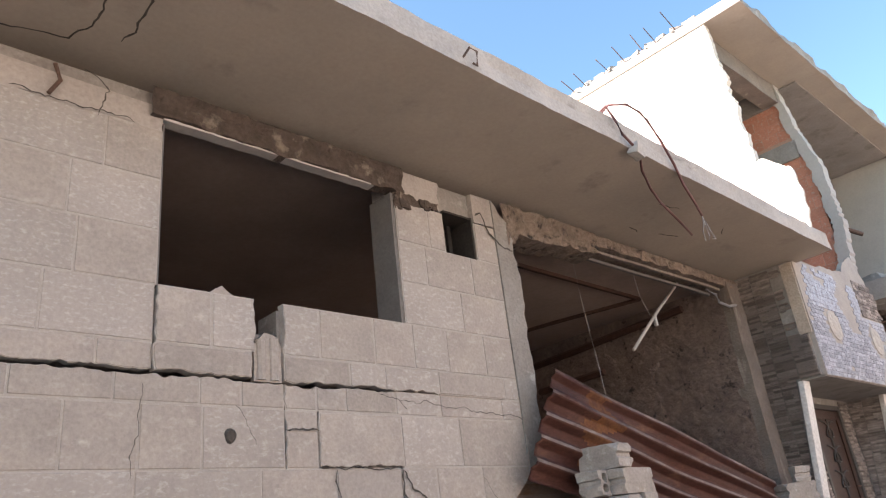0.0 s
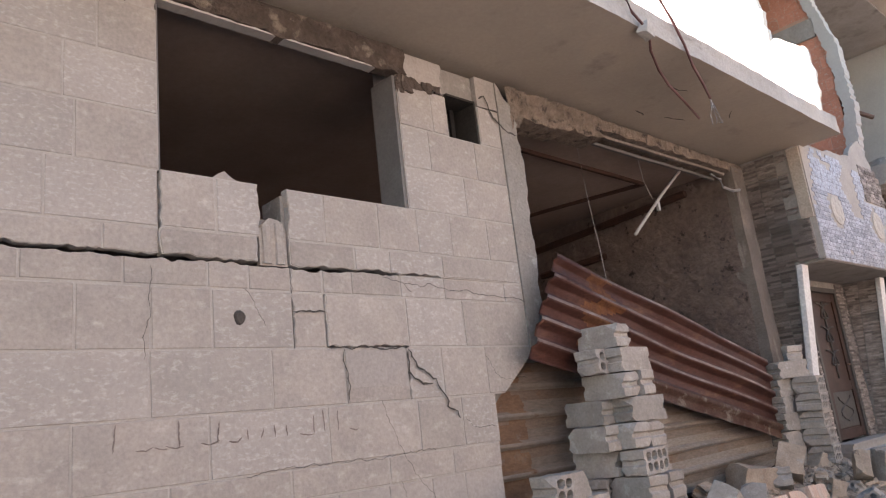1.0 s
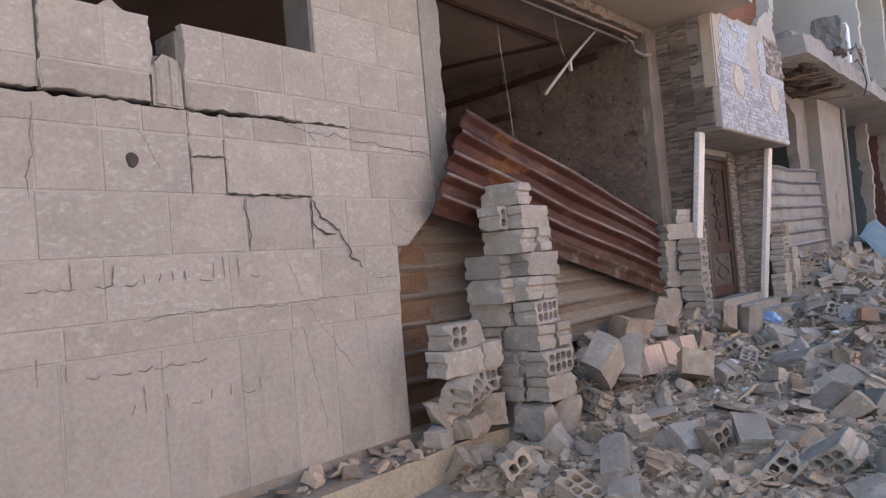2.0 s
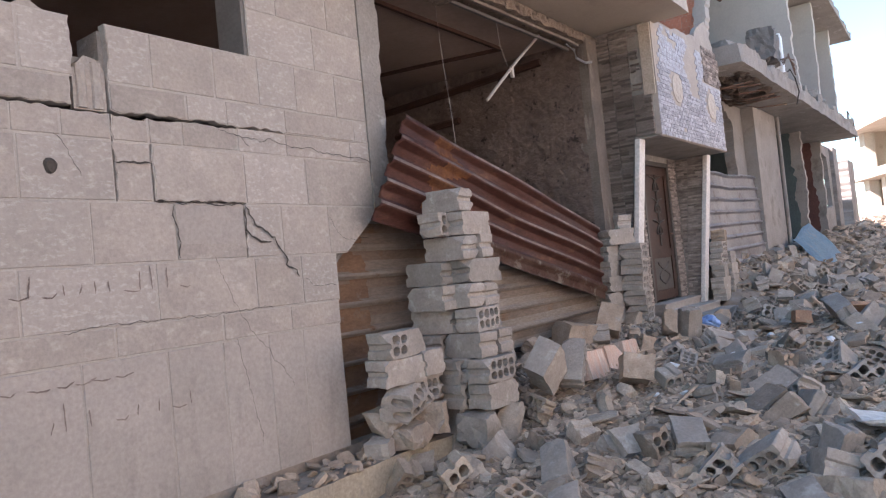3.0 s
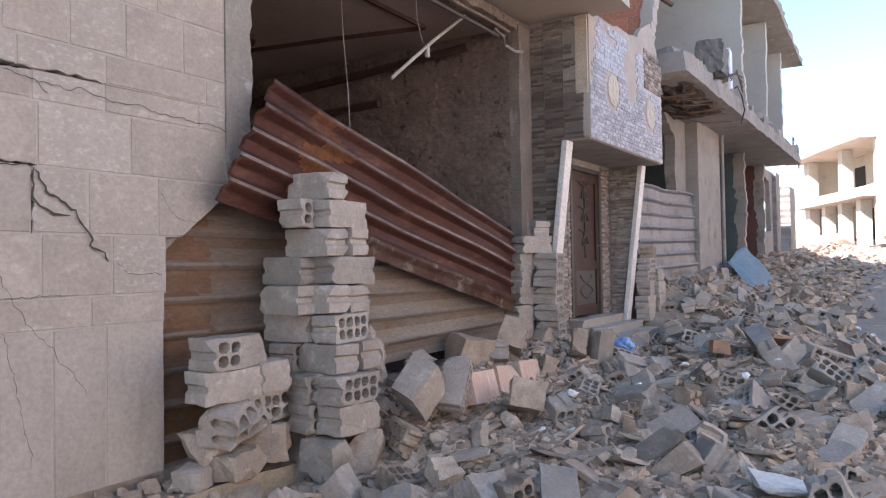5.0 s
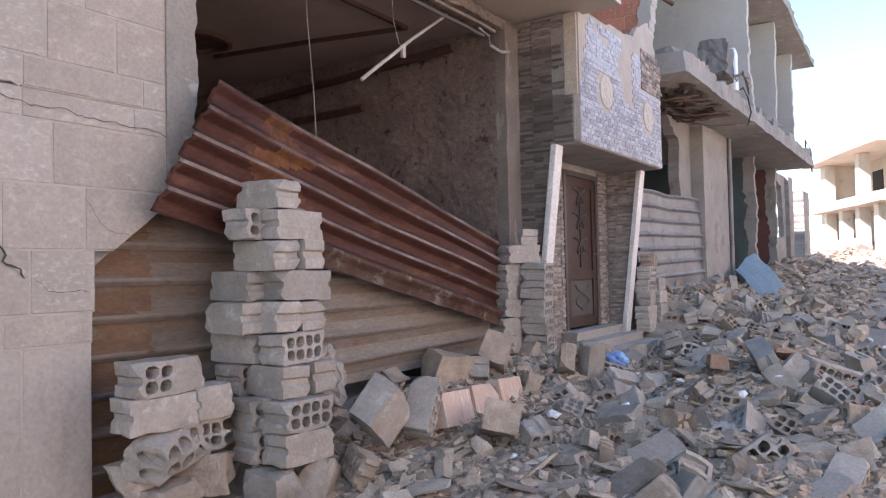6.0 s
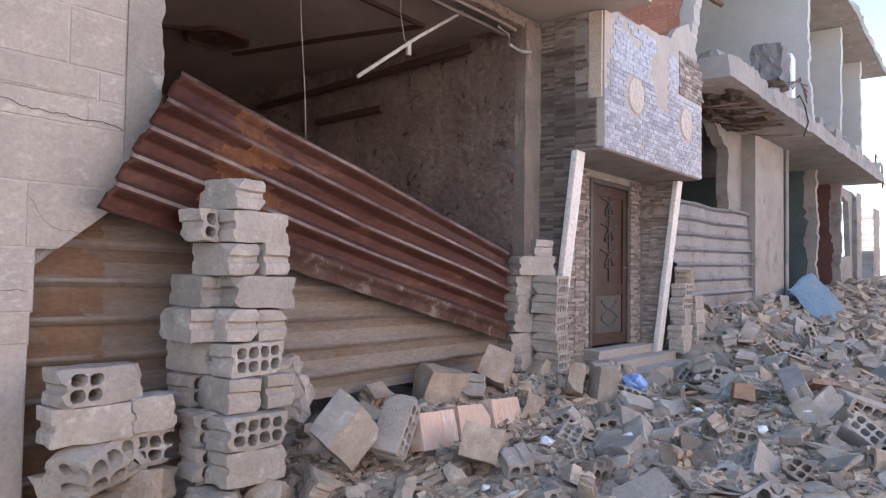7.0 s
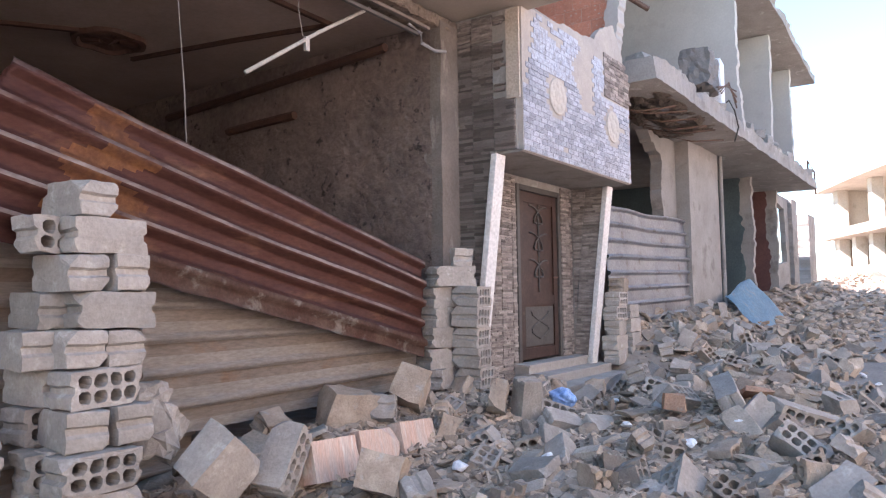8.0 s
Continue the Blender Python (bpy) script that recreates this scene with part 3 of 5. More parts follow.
box(bm, VENT[0] + 0.03, VENT[1] - 0.024, 0.012, 0.27, VENT[3] - 0.022, VENT[3] - 0.004)
part("vent_slats", bm, BLACK, wall_a, "broken black slats and shade lining in a vent hole")

bm = bmesh.new()
prism(bm, outline([(-1.965, 1.80), (-1.48, 1.79), (-1.475, 2.03), (-1.97, 2.035)], 0.08, 0.006, ra), "y", -0.0036, 0.02)
part("bared_patch", bm, PLASTER, wall_a, "grey cement bared where the facing has flaked off")

# bullet hole
bm = bmesh.new()
bmesh.ops.create_cone(bm, cap_ends=True, segments=14, radius1=0.045, radius2=0.028, depth=0.02, matrix=pose(-2.676, -0.004, 2.226, 90, 0, 0))
roughen(bm, 0, 0.012, 20, 9)
part("bullet_hole", bm, CRACK, wall_a, "dark round bullet hole")

# ---- roof slab ----
bm = bmesh.new()
slab(bm, -9.5, 4.64, -1.17, 7.0, 4.335, 4.59, ra, 0.009, 0.07, rise=0.05)
for v in bm.verts:
    if v.co.y < -0.9:
        v.co.z += 0.009 * max(0.0, 4.6 - v.co.x)
tagged(part("roof_slab_1", bm, (SLAB_UNDER, SLAB_EDGE)), "projecting concrete roof slab with a chipped edge over the shop", "slab", "", "structure")

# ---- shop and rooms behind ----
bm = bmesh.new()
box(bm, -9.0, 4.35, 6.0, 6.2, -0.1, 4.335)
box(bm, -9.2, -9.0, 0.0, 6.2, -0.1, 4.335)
setting("wall_3", bm, DARK_ROOM, "dark brown back wall of the ground floor", "wall")
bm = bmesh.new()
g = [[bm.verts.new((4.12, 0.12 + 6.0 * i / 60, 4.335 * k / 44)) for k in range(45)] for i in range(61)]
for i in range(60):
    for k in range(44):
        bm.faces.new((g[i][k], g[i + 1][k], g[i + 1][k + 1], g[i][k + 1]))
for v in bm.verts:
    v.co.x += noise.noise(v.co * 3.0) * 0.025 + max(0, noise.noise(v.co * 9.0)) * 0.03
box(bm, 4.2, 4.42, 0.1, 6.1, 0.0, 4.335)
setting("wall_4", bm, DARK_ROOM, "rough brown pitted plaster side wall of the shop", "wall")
bm = bmesh.new()
box(bm, 4.14, 4.455, 0.0, 0.22, 0.1, 4.30)
bmesh.ops.subdivide_edges(bm, edges=bm.edges[:], cuts=14, use_grid_fill=True)
roughen(bm, 0, 0.018, 5, 2)
setting("wall_5", bm, PILASTER, "chipped grey concrete pilaster at the shop's side wall", "wall")
bm = bmesh.new()
box(bm, -9.0, 4.35, 0.0, 6.0, 0.0, 0.30)
setting("floor", bm, DIRT, "dusty shop floor behind the metal sheets", "floor")
bm = bmesh.new()
box(bm, -9.0, 4.35, 0.27, 6.0, 4.27, 4.333)
setting("ceiling", bm, CEILING, "brown plaster ceiling of the shop", "ceiling")

# pavement with its kerb
bm = bmesh.new()
vs = prism(bm, outline([(-9.0, -0.42), (0.55, -0.40), (0.55, 0.05), (-9.0, 0.05)], 0.22, 0.012, ra, straight=(1, 2, 3)), "z", -0.1, 0.24)
bm.faces.ensure_lookup_table()
for f in bm.faces:
    c = f.calc_center_median()
    f.material_index = 1 if c.z > 0.2 else 0
for v in bm.verts:
    v.co.z += noise.noise(v.co * 2) * 0.012 if v.co.z > 0 else 0
tagged(part("pavement", bm, (KERB, DIRT)), "narrow dusty pavement with a yellowish stone kerb", "pavement", "", "structure")

# ---- entrance of the neighbouring house ----
rb = random.Random(5)
bm = bmesh.new()
prism(bm, [(0.10, 0.0), (0.10, 4.4), (-0.66, 4.4), (-0.66, 2.96), (-0.42, 2.96), (-0.12, 0.3), (-0.12, 0.0)], "x", 4.47, 4.62)
prism(bm, [(0.10, 0.0), (0.10, 2.96), (-0.40, 2.96), (-0.12, 0.3), (-0.12, 0.0)], "x", 7.24, 7.36)
box(bm, 4.62, 5.74, 0.08, 0.3, 0.0, 2.96)
box(bm, 6.88, 7.36, 0.08, 0.3, 0.0, 2.96)
box(bm, 5.74, 6.88, 0.08, 0.3, 2.85, 2.96)
box(bm, 4.62, 7.36, -0.66, 0.3, 2.96, 4.5)
wall_b = setting("wall_6", bm, CONCRETE, "stone-clad entrance porch with a projecting tiled box above", "wall")


# ---- block shapes ----
def hollow_block(seed, L=0.40, H=0.188, D=0.20, cut=None, cols=4):
    """A concrete block with eight holes through it and grooved ends. Long side along x, holes along y. cut: planes (point, normal) that break it."""
    rr = random.Random(seed)
    bm = bmesh.new()
    hx, hz, ch, nt = L / 2, H / 2, 0.006, 0.022
    prof = [(-hx + ch, -hz), (hx - ch, -hz), (hx, -hz + ch), (hx, -0.028), (hx - nt, -0.014), (hx - nt, 0.014), (hx, 0.028), (hx, hz - ch), (hx - ch, hz), (-hx + ch, hz), (-hx, hz - ch), (-hx, 0.028), (-hx + nt, 0.014), (-hx + nt, -0.014), (-hx, -0.028), (-hx, -hz + ch)]
    loops = [prof]
    w, h = (L - 0.07) / max(4, cols), (H - 0.035) / 2
    for i in range(cols):
        for k in range(2):
            cx, cz = -hx + 0.035 + w * (i + 0.5), -hz + 0.0175 + h * (k + 0.5)
            loops.append([(cx + (w / 2 - 0.007) * sx, cz + (h / 2 - 0.007) * sz) for sx, sz in ((1, 0.45), (0.55, 1), (-0.55, 1), (-1, 0.45), (-1, -0.45), (-0.55, -1), (0.55, -1), (1, -0.45))])
    def ring_at(lp, y, k=1.0):
        mx, mz = sum(p[0] for p in lp) / len(lp), sum(p[1] for p in lp) / len(lp)
        return [bm.verts.new((mx + (p[0] - mx) * k, y, mz + (p[1] - mz) * k)) for p in lp]

    def walls(a, b):
        n = len(a)
        for i in range(n):
            bm.faces.new((a[i], a[(i + 1) % n], b[(i + 1) % n], b[i]))
    fronts = [ring_at(lp, -D / 2) for lp in loops]
    es = [bm.edges.new((vs[i], vs[(i + 1) % len(vs)])) for vs in fronts for i in range(len(vs))]
    bmesh.ops.triangle_fill(bm, use_beauty=True, use_dissolve=False, edges=es)
    back = ring_at(prof, D / 2)
    walls(fronts[0], back)
    bm.faces.new(back)
    for lp, vs in zip(loops[1:], fronts[1:]):
        deep = ring_at(lp, D / 2 - 0.03, 0.85)
        walls(vs, deep)
        bm.faces.new(deep)
    chips = list(cut or ())
    for k in range(4):
        # corners knocked off
        sg = [rr.choice((-1, 1)) for _ in range(3)]
        q = rr.uniform(0.010, 0.032)
        w3 = [rr.uniform(0.35, 1.0) for _ in range(3)]
        chips.append(((sg[0] * (hx - q * w3[0]), sg[1] * (D / 2 - q * w3[1]), sg[2] * (hz - q * w3[2])), (sg[0] * w3[0], sg[1] * w3[1], sg[2] * w3[2])))
    for co, no in chips:
        r = bmesh.ops.bisect_plane(bm, geom=list(bm.verts) + list(bm.edges) + list(bm.faces), plane_co=co, plane_no=no, clear_outer=True)
        bmesh.ops.triangle_fill(bm, use_beauty=True, use_dissolve=False, edges=[e for e in r["geom_cut"] if isinstance(e, bmesh.types.BMEdge)])
    bmesh.ops.triangulate(bm, faces=bm.faces[:])
    for lim in (0.12, 0.06):
        bmesh.ops.subdivide_edges(bm, edges=[e for e in bm.edges if e.calc_length() > lim], cuts=1)
        bmesh.ops.triangulate(bm, faces=[f for f in bm.faces if len(f.verts) > 3])
    for v in bm.verts:
        p = v.co.copy()
        v.co += noise.noise_vector(p * 9 + Vector((seed, seed * 2, 0))) * (0.008 if not cut else 0.014) + noise.noise_vector(p * 34 + Vector((0, seed, seed))) * 0.0045
        edge = (abs(p.x) > hx - 0.01) + (abs(p.y) > D / 2 - 0.01) + (abs(p.z) > hz - 0.01)
        if edge > 1:
            v.co -= p.normalized() * 0.013 * max(0.0, noise.noise(p * 16 + Vector((seed * 3, 0, seed))) + 0.15)
    return mesh_of("hollow_block", bm, BLOCK)


def chunk(seed, size=(0.2, 0.15, 0.11), n=18, material=None, rough=0.18, cuts=2, amp=0.06):
    """A broken lump: a hull of random corners, cut finer and worn."""
    rr = random.Random(seed)
    bm = bmesh.new()
    lop = 0.55 if n < 20 else 0.15
    for c in range(8):
        base = [(0.5 if c >> k & 1 else -0.5) * rr.uniform(1 - rough * 1.4, 1.0) for k in range(3)]
        if rr.random() < lop:
            for k in range(3):
                q = [base[j] * (1.0 if j != k else rr.uniform(-0.1, 0.75)) for j in range(3)]
                bm.verts.new([q[j] * size[j] for j in range(3)])
        else:
            bm.verts.new([base[j] * size[j] for j in range(3)])
    r = bmesh.ops.convex_hull(bm, input=list(bm.verts))
    bmesh.ops.delete(bm, geom=[g for g in r["geom_interior"] if isinstance(g, bmesh.types.BMVert)], context="VERTS")
    if cuts:
        bmesh.ops.dissolve_limit(bm, angle_limit=0.12, verts=bm.verts[:], edges=bm.edges[:])
        bmesh.ops.triangulate(bm, faces=bm.faces[:])
        bmesh.ops.subdivide_edges(bm, edges=[e for e in bm.edges if e.calc_length() > 0.25 * max(size)], cuts=cuts)
        bmesh.ops.triangulate(bm, faces=bm.faces[:])
        a = amp * sum(size) / 3
        for v in bm.verts:
            v.co += noise.noise_vector(v.co * (1.6 / max(size)) * 2 + Vector((seed, 0, 0))) * a + noise.noise_vector(v.co * (9 / max(size)) + Vector((0, seed, 0))) * a * 0.5
    return mesh_of("chunk", bm, material or RUBBLE)


BLOCKS = [hollow_block(s) for s in range(1, 9)]
HALF = [hollow_block(20 + s, cut=[((0.10 * (s % 3) - 0.07, 0, 0), (1, 0.35 - 0.12 * s, 0.25 * (s % 2) - 0.12))]) for s in range(4)]
HALF += [hollow_block(30 + s, cut=[((0.13, 0, 0.03), (1, 0.3 * s - 0.3, 0.5)), ((-0.08, 0, 0), (-1, 0.3, 0.25 * s - 0.25))]) for s in range(3)]
HALF += [hollow_block(50 + s, cut=[((0.0, 0.03, 0), (0.25, 1, 0.15 * s)), ((0.12, 0, 0), (1, 0.2, 0.2))]) for s in range(2)]
for me, m in zip(HALF, (BLOCK, RUBBLE, BLOCK, RUBBLE_PALE, RUBBLE, RUBBLE_WARM, BLOCK, RUBBLE, RUBBLE_WARM)):
    me.materials[0] = m
CHUNKS = [chunk(40 + s, (0.15 + 0.04 * (s % 4), 0.10 + 0.025 * (s % 3), 0.06 + 0.025 * (s % 3)), 12, (RUBBLE, RUBBLE_WARM, RUBBLE, RUBBLE_PALE)[s % 4], 0.24, 3, 0.11) for s in range(16)]
SHARDS = [chunk(60 + s, (0.26 + 0.05 * (s % 4), 0.18 + 0.03 * (s % 3), 0.035), 12, (RUBBLE, RUBBLE_PALE, RUBBLE_WARM)[s % 3], 0.18, 2, 0.03) for s in range(8)]


def lay_block(x, y, z, yaw=0, rx=0, ry=0, me=None, name="hollow_block", label="grey hollow concrete block in a dry stack", group="stacked blocks", cat="concrete block"):
    return tagged(part(name, me or BLOCKS[int(abs(x * 17 + z * 31)) % 8], None, at=pose(x, y, z, rx, ry, yaw)), label, cat, group)


# tall stack: x, y of the centre, yaw, mesh, lying on edge or with holes level
C = [2.05 - 0.1915 * k for k in range(9)]
S = [
    (0.310, -0.33, C[0], 90, 4), (0.36, -0.475, C[1], -4, 2), (0.205, -0.34, C[1], 0, 9),
    (0.255, -0.38, C[2], 88, 0), (0.475, -0.39, C[2], 92, 1),
    (0.40, -0.495, C[3], -3, 1), (0.215, -0.19, C[3], 90, 3), (0.42, -0.27, C[3], 2, 0),
    (0.225, -0.42, C[4], 91, 0), (0.435, -0.42, C[4], 88, 2), (0.10, -0.27, C[4], 88, 1),
    (0.30, -0.53, C[5], 3, 3), (0.20, -0.22, C[5], 90, 0), (0.37, -0.3, C[5], 0, 1),
    (0.20, -0.52, C[6], 86, 1), (0.42, -0.50, C[6], 95, 5), (0.25, -0.21, C[6], 4, 3),
    (0.225, -0.68, C[7], -2, 2), (0.18, -0.44, C[7], 0, 9), (0.26, -0.46, C[7], 0, 0),
    (0.225, -0.675, C[8], -3, 8), (0.2, -0.44, C[8], 0, 1),
]
turned = {1, 5, 20, 6, 12, 10}
for i, (x, y, z, yaw, k) in enumerate(S):
    me = BLOCKS[k % 4] if k < 8 else HALF[0] if k == 9 else HALF[2] if k == 11 else BLOCKS[0]
    if i in turned:
        # closed side to the street
        lay_block(x, y, z, yaw + (180 if abs(yaw) < 45 else 0) + rb.uniform(-5, 5), rb.uniform(-1, 1), rb.uniform(-1.8, 1.8), me)
    else:
        lay_block(x + rb.uniform(-0.014, 0.014), y + rb.uniform(-0.014, 0.014), z, yaw + rb.uniform(-5, 5), rb.uniform(-1.2, 1.2), rb.uniform(-1.5, 1.5), me)
# base of the stack
for i, (x, y, z, s) in enumerate(((0.08, -0.62, 0.27, (0.3, 0.3, 0.26)), (0.33, -0.70, 0.24, (0.34, 0.26, 0.34)), (0.2, -0.35, 0.22, (0.4, 0.3, 0.36)))):
    tagged(part("broken_block", chunk(90 + i, s, 16, RUBBLE_WARM if i == 1 else BLOCK, 0.18, 3, 0.08), None, at=pose(x, y, z, 8 * i, 20 * (i == 1), 30 * i)), "broken grey concrete lump under the block stack", "rubble", "rubble lumps")

# low stack against the wall
L = [(-0.50, -0.36, 1.005, 3, 12), (-0.52, -0.36, 0.815, -4, 13), (-0.23, -0.38, 0.83, 4, 14), (-0.24, -0.34, 0.64, 2, 10)]
for x, y, z, yaw, k in L:
    lay_block(x, y, z, yaw + (180 if k in (13, 14) else 0), 0, 0, {12: hollow_block(71, L=0.43, cols=2), 13: hollow_block(72, L=0.44), 14: hollow_block(73, L=0.27, cols=0), 10: HALF[2]}[k], label="chipped grey hollow concrete block in a low stack")
lay_block(-0.50, -0.42, 0.61, 6, 24, -15, hollow_block(74, L=0.46, H=0.2, cut=[((0.0, -0.06, 0.06), (0.2, -0.75, 0.7)), ((-0.17, 0, 0), (-1, -0.5, 0.25))]), "broken_block", "broken tilted hollow block in the low stack")
lay_block(-0.42, -0.30, 0.60, 182, 0, -10, HALF[1], "broken_block", "broken hollow block in the low stack")
for i, (x, y, z, s, ry) in enumerate(((-0.50, -0.28, 0.50, (0.46, 0.24, 0.17), -12), (-0.48, -0.36, 0.34, (0.34, 0.26, 0.2), 4), (-0.72, -0.31, 0.31, (0.22, 0.18, 0.14), -8), (-0.22, -0.36, 0.42, (0.3, 0.3, 0.26), 5))):
    tagged(part("broken_block", chunk(95 + i, s, 22, RUBBLE_WARM if i != 2 else BLOCK, 0.22, 3, 0.10), None, at=pose(x, y, z, 0, ry, 10 * i)), "broken grey concrete lump on the pavement", "rubble", "rubble lumps")

# stack by the stone-clad corner, and the one beyond the entrance
PB = "grey hollow concrete block stacked beside the porch"
WIDE = [hollow_block(80 + q, L=0.30, D=0.27) for q in range(3)] + [hollow_block(84, L=0.30, D=0.27, cut=[((-0.10, -0.06, 0.05), (-0.8, -0.4, 0.6))])]
for k in range(5):
    z = 0.76 + 0.19 * k
    lay_block(3.91 + rb.uniform(-0.04, 0.04), -0.065 + rb.uniform(-0.015, 0.015), z, 180 + rb.uniform(-14, 8), rb.uniform(-2, 2), rb.uniform(-3, 3), WIDE[(3, 0, 3, 1, 2)[k]], label=PB, group="porch blocks")
    lay_block(4.07 + rb.uniform(-0.03, 0.03) + 0.02 * (4 - k), -0.35 + rb.uniform(-0.02, 0.02), z, rb.uniform(-4, 8), rb.uniform(-2, 2), rb.uniform(-2, 2), WIDE[k % 3], label=PB, group="porch blocks")
lay_block(3.97, -0.20, 1.71, 160, 0, 1, hollow_block(88, L=0.46), label="grey hollow concrete block laid across the stack's top", group="porch blocks")
lay_block(4.13, -0.14, 1.90, 60, 0, -6, HALF[0], label="broken half block on top of the stack", group="porch blocks")
for k in range(6):
    lay_block(7.60 + rb.uniform(-0.05, 0.05) + 0.02 * k, -0.35, 0.70 + 0.19 * k, rb.uniform(-8, 8) + (0 if k in (3, 4) else 180), 0, 0, HALF[1] if k == 5 else None, label="grey hollow concrete block stacked beyond the door", group="door blocks")
    if k < 4:
        lay_block(8.02 + rb.uniform(-0.05, 0.05), -0.38, 0.72 + 0.19 * k, rb.uniform(-8, 8) + 180, 0, 0, label="grey hollow concrete block stacked beyond the door", group="door blocks")

# ---- corrugated sheets ----
def sheet(name, corners, ribs, amp, mats, label, nu=96, wave=0.03, seed=0, pale_row=None, banded=False, lap=0.0):
    """A corrugated sheet between four corners (a-b along the ribs at the top, d-c at the bottom); it sags and is dented."""
    a, b, c, d = [Vector(p) for p in corners]
    nrm = (b - a).cross(d - a).normalized()
    if nrm.y > 0:
        nrm = -nrm
    bm = bmesh.new()
    per, w = (14, 0.27) if banded else (8, 0.5)
    nv = ribs * per
    g = []
    for j in range(nv + 1):
        v = j / nv
        row = []
        for i in range(nu + 1):
            u = i / nu
            p = (a.lerp(b, u)).lerp(d.lerp(c, u), v)
            ph = (v * ribs) % 1.0
            rib = amp * (smoothstep(0.0, 0.27 * w, ph) * (1 - smoothstep(0.74 * w, w, ph)))
            p = p + nrm * (rib + wave * noise.noise(Vector((u * 3 + seed, v * 2.3, seed))) + 0.006 * noise.noise(Vector((u * 14, v * 12, seed))))
            if j in (0, nv):
                p += (a - d).normalized() * 0.012 * noise.noise(Vector((u * 20, v, seed)))
            row.append(bm.verts.new(p))
        g.append(row)
    for j in range(nv):
        for i in range(nu):
            f = bm.faces.new((g[j][i], g[j][i + 1], g[j + 1][i + 1], g[j + 1][i]))
            u, v = i / nu, j / nv
            wob = 0.05 * noise.noise(Vector((u * 5, v * 6, seed)))
            f.material_index = 0
            # Pale ribs, darker bands below: rib shade put into colour with the rust.
            if banded:
                ph = (v * ribs) % 1.0
                f.material_index = 0 if 0.03 < ph < 0.28 else 2 if u < lap + 0.012 * noise.noise(Vector((v * 30, seed, 1))) and (ph > 0.4 or noise.noise(Vector((u * 6, math.floor(v * ribs), 4))) > -0.1) else 1 if 0.28 <= ph < 0.62 else 3
            if pale_row:
                if v > pale_row[0] and u + wob > pale_row[1]:
                    f.material_index = 1
                # Rib's upper edge gets the painted highlight and wear.
                elif j % per == 1:
                    f.material_index = 2
                elif 0.12 < u + wob * 1.8 < 0.24 + 0.05 * noise.noise(Vector((v * 9, u * 7, 2))) and v < 0.75:
                    f.material_index = 3
    bmesh.ops.solidify(bm, geom=bm.faces[:], thickness=0.0025)
    return tagged(part(name, bm, mats, smooth=True), label, "metal sheet", "corrugated sheets")


sheet("corrugated_sheet", [(0.02, -0.20, 2.79), (3.62, -0.12, 1.86), (3.62, -0.14, 0.98), (-0.42, -0.16, 1.93)], 5, 0.045, (RUST, RUST_PALE, RIB_GLINT_WEAR, ORANGE_RUST), "dark rusted corrugated metal sheet leaning across the shop opening", wave=0.05, seed=2, pale_row=(0.8, 0.25))
sheet("corrugated_sheet", [(-0.75, 0.125, 2.0), (1.35, 0.125, 1.98), (1.35, 0.115, 0.25), (-0.75, 0.115, 0.25)], 8, 0.045, (RUST_TAN, RUST_BAND, RUST_OCHRE, TAN_DARK), "tan and orange rusted corrugated sheet behind the block stack", seed=5, wave=0.02, nu=180, banded=True, lap=0.24)
sheet("corrugated_sheet", [(0.9, 0.03, 1.74), (3.72, 0.03, 1.70), (3.72, 0.03, 0.70), (0.9, 0.0, 0.66)], 5, 0.045, (TAN_GREY, TAN_DARK, TAN_DARK, TAN_GREY), "dull tan corrugated sheet low in the shop opening", seed=8, wave=0.03, nu=180, banded=True)

# ---- porch details: cladding, tiles, posts, door, steps ----
CLAD = []
for s in range(5):
    bm = bmesh.new()
    rr = random.Random(70 + s)
    vs = box(bm, -0.5, 0.5, -0.5, 0.5, -0.5, 0.5)
    for v in bm.verts:
        if v.co.y < 0:
            v.co.y += rr.uniform(-0.25, 0.3)
            v.co.x *= 0.95
            v.co.z *= 0.9
    CLAD.append(mesh_of("cladding_stone", bm, SLATE))


def put_clad(m, sx, sy, sz, rr):
    ob = new("cladding_stone", CLAD[rr.randrange(5)])
    ob.parent = wall_b
    ob.matrix_basis = m @ Matrix.Diagonal((sx, sy, sz, 1))


BITS = bmesh.new()


rc = random.Random(9)
n_clad = 0


def strips(u0, u1, pitch=0.25):
    """Strips of one row: panels of one width with a joint between them, each cut once or not."""
    u, out = u0, []
    while u < u1 - 0.03:
        b = min(u + pitch, u1)
        cut = u + (b - u) * rc.uniform(0.3, 0.7)
        out += [(u, cut), (cut, b - 0.011)] if rc.random() < 0.6 and b - u > 0.15 else [(u, b - 0.011)]
        u = b
    return out


z = 0.3
while z < 4.34:
    h = rc.uniform(0.024, 0.036)
    front = -0.66 if z > 2.96 else (-0.12 - (z - 0.3) * 0.113 + 0.05)
    for a, b in strips(-0.66, 0.09):
        a = max(a, front)
        if b - a < 0.025 or z > 3.45 and a < -0.58:
            continue
        if z > 1.4 and n_clad < 295:
            put_clad(pose(4.462, (a + b) / 2, z + h / 2, 0, 0, -90), b - a - 0.004, rc.uniform(0.026, 0.058), h - 0.005, rc)
            n_clad += 1
        else:
            box(BITS, 4.45 + rc.uniform(-0.014, 0.006), 4.475, a + 0.002, b - 0.002, z + 0.002, z + h - 0.003)
    if z < 2.9:
        # wall beside the door and inner cheek
        for u0, u1 in ((4.62, 5.72), (6.90, 7.22)):
            for a, b in strips(u0, u1):
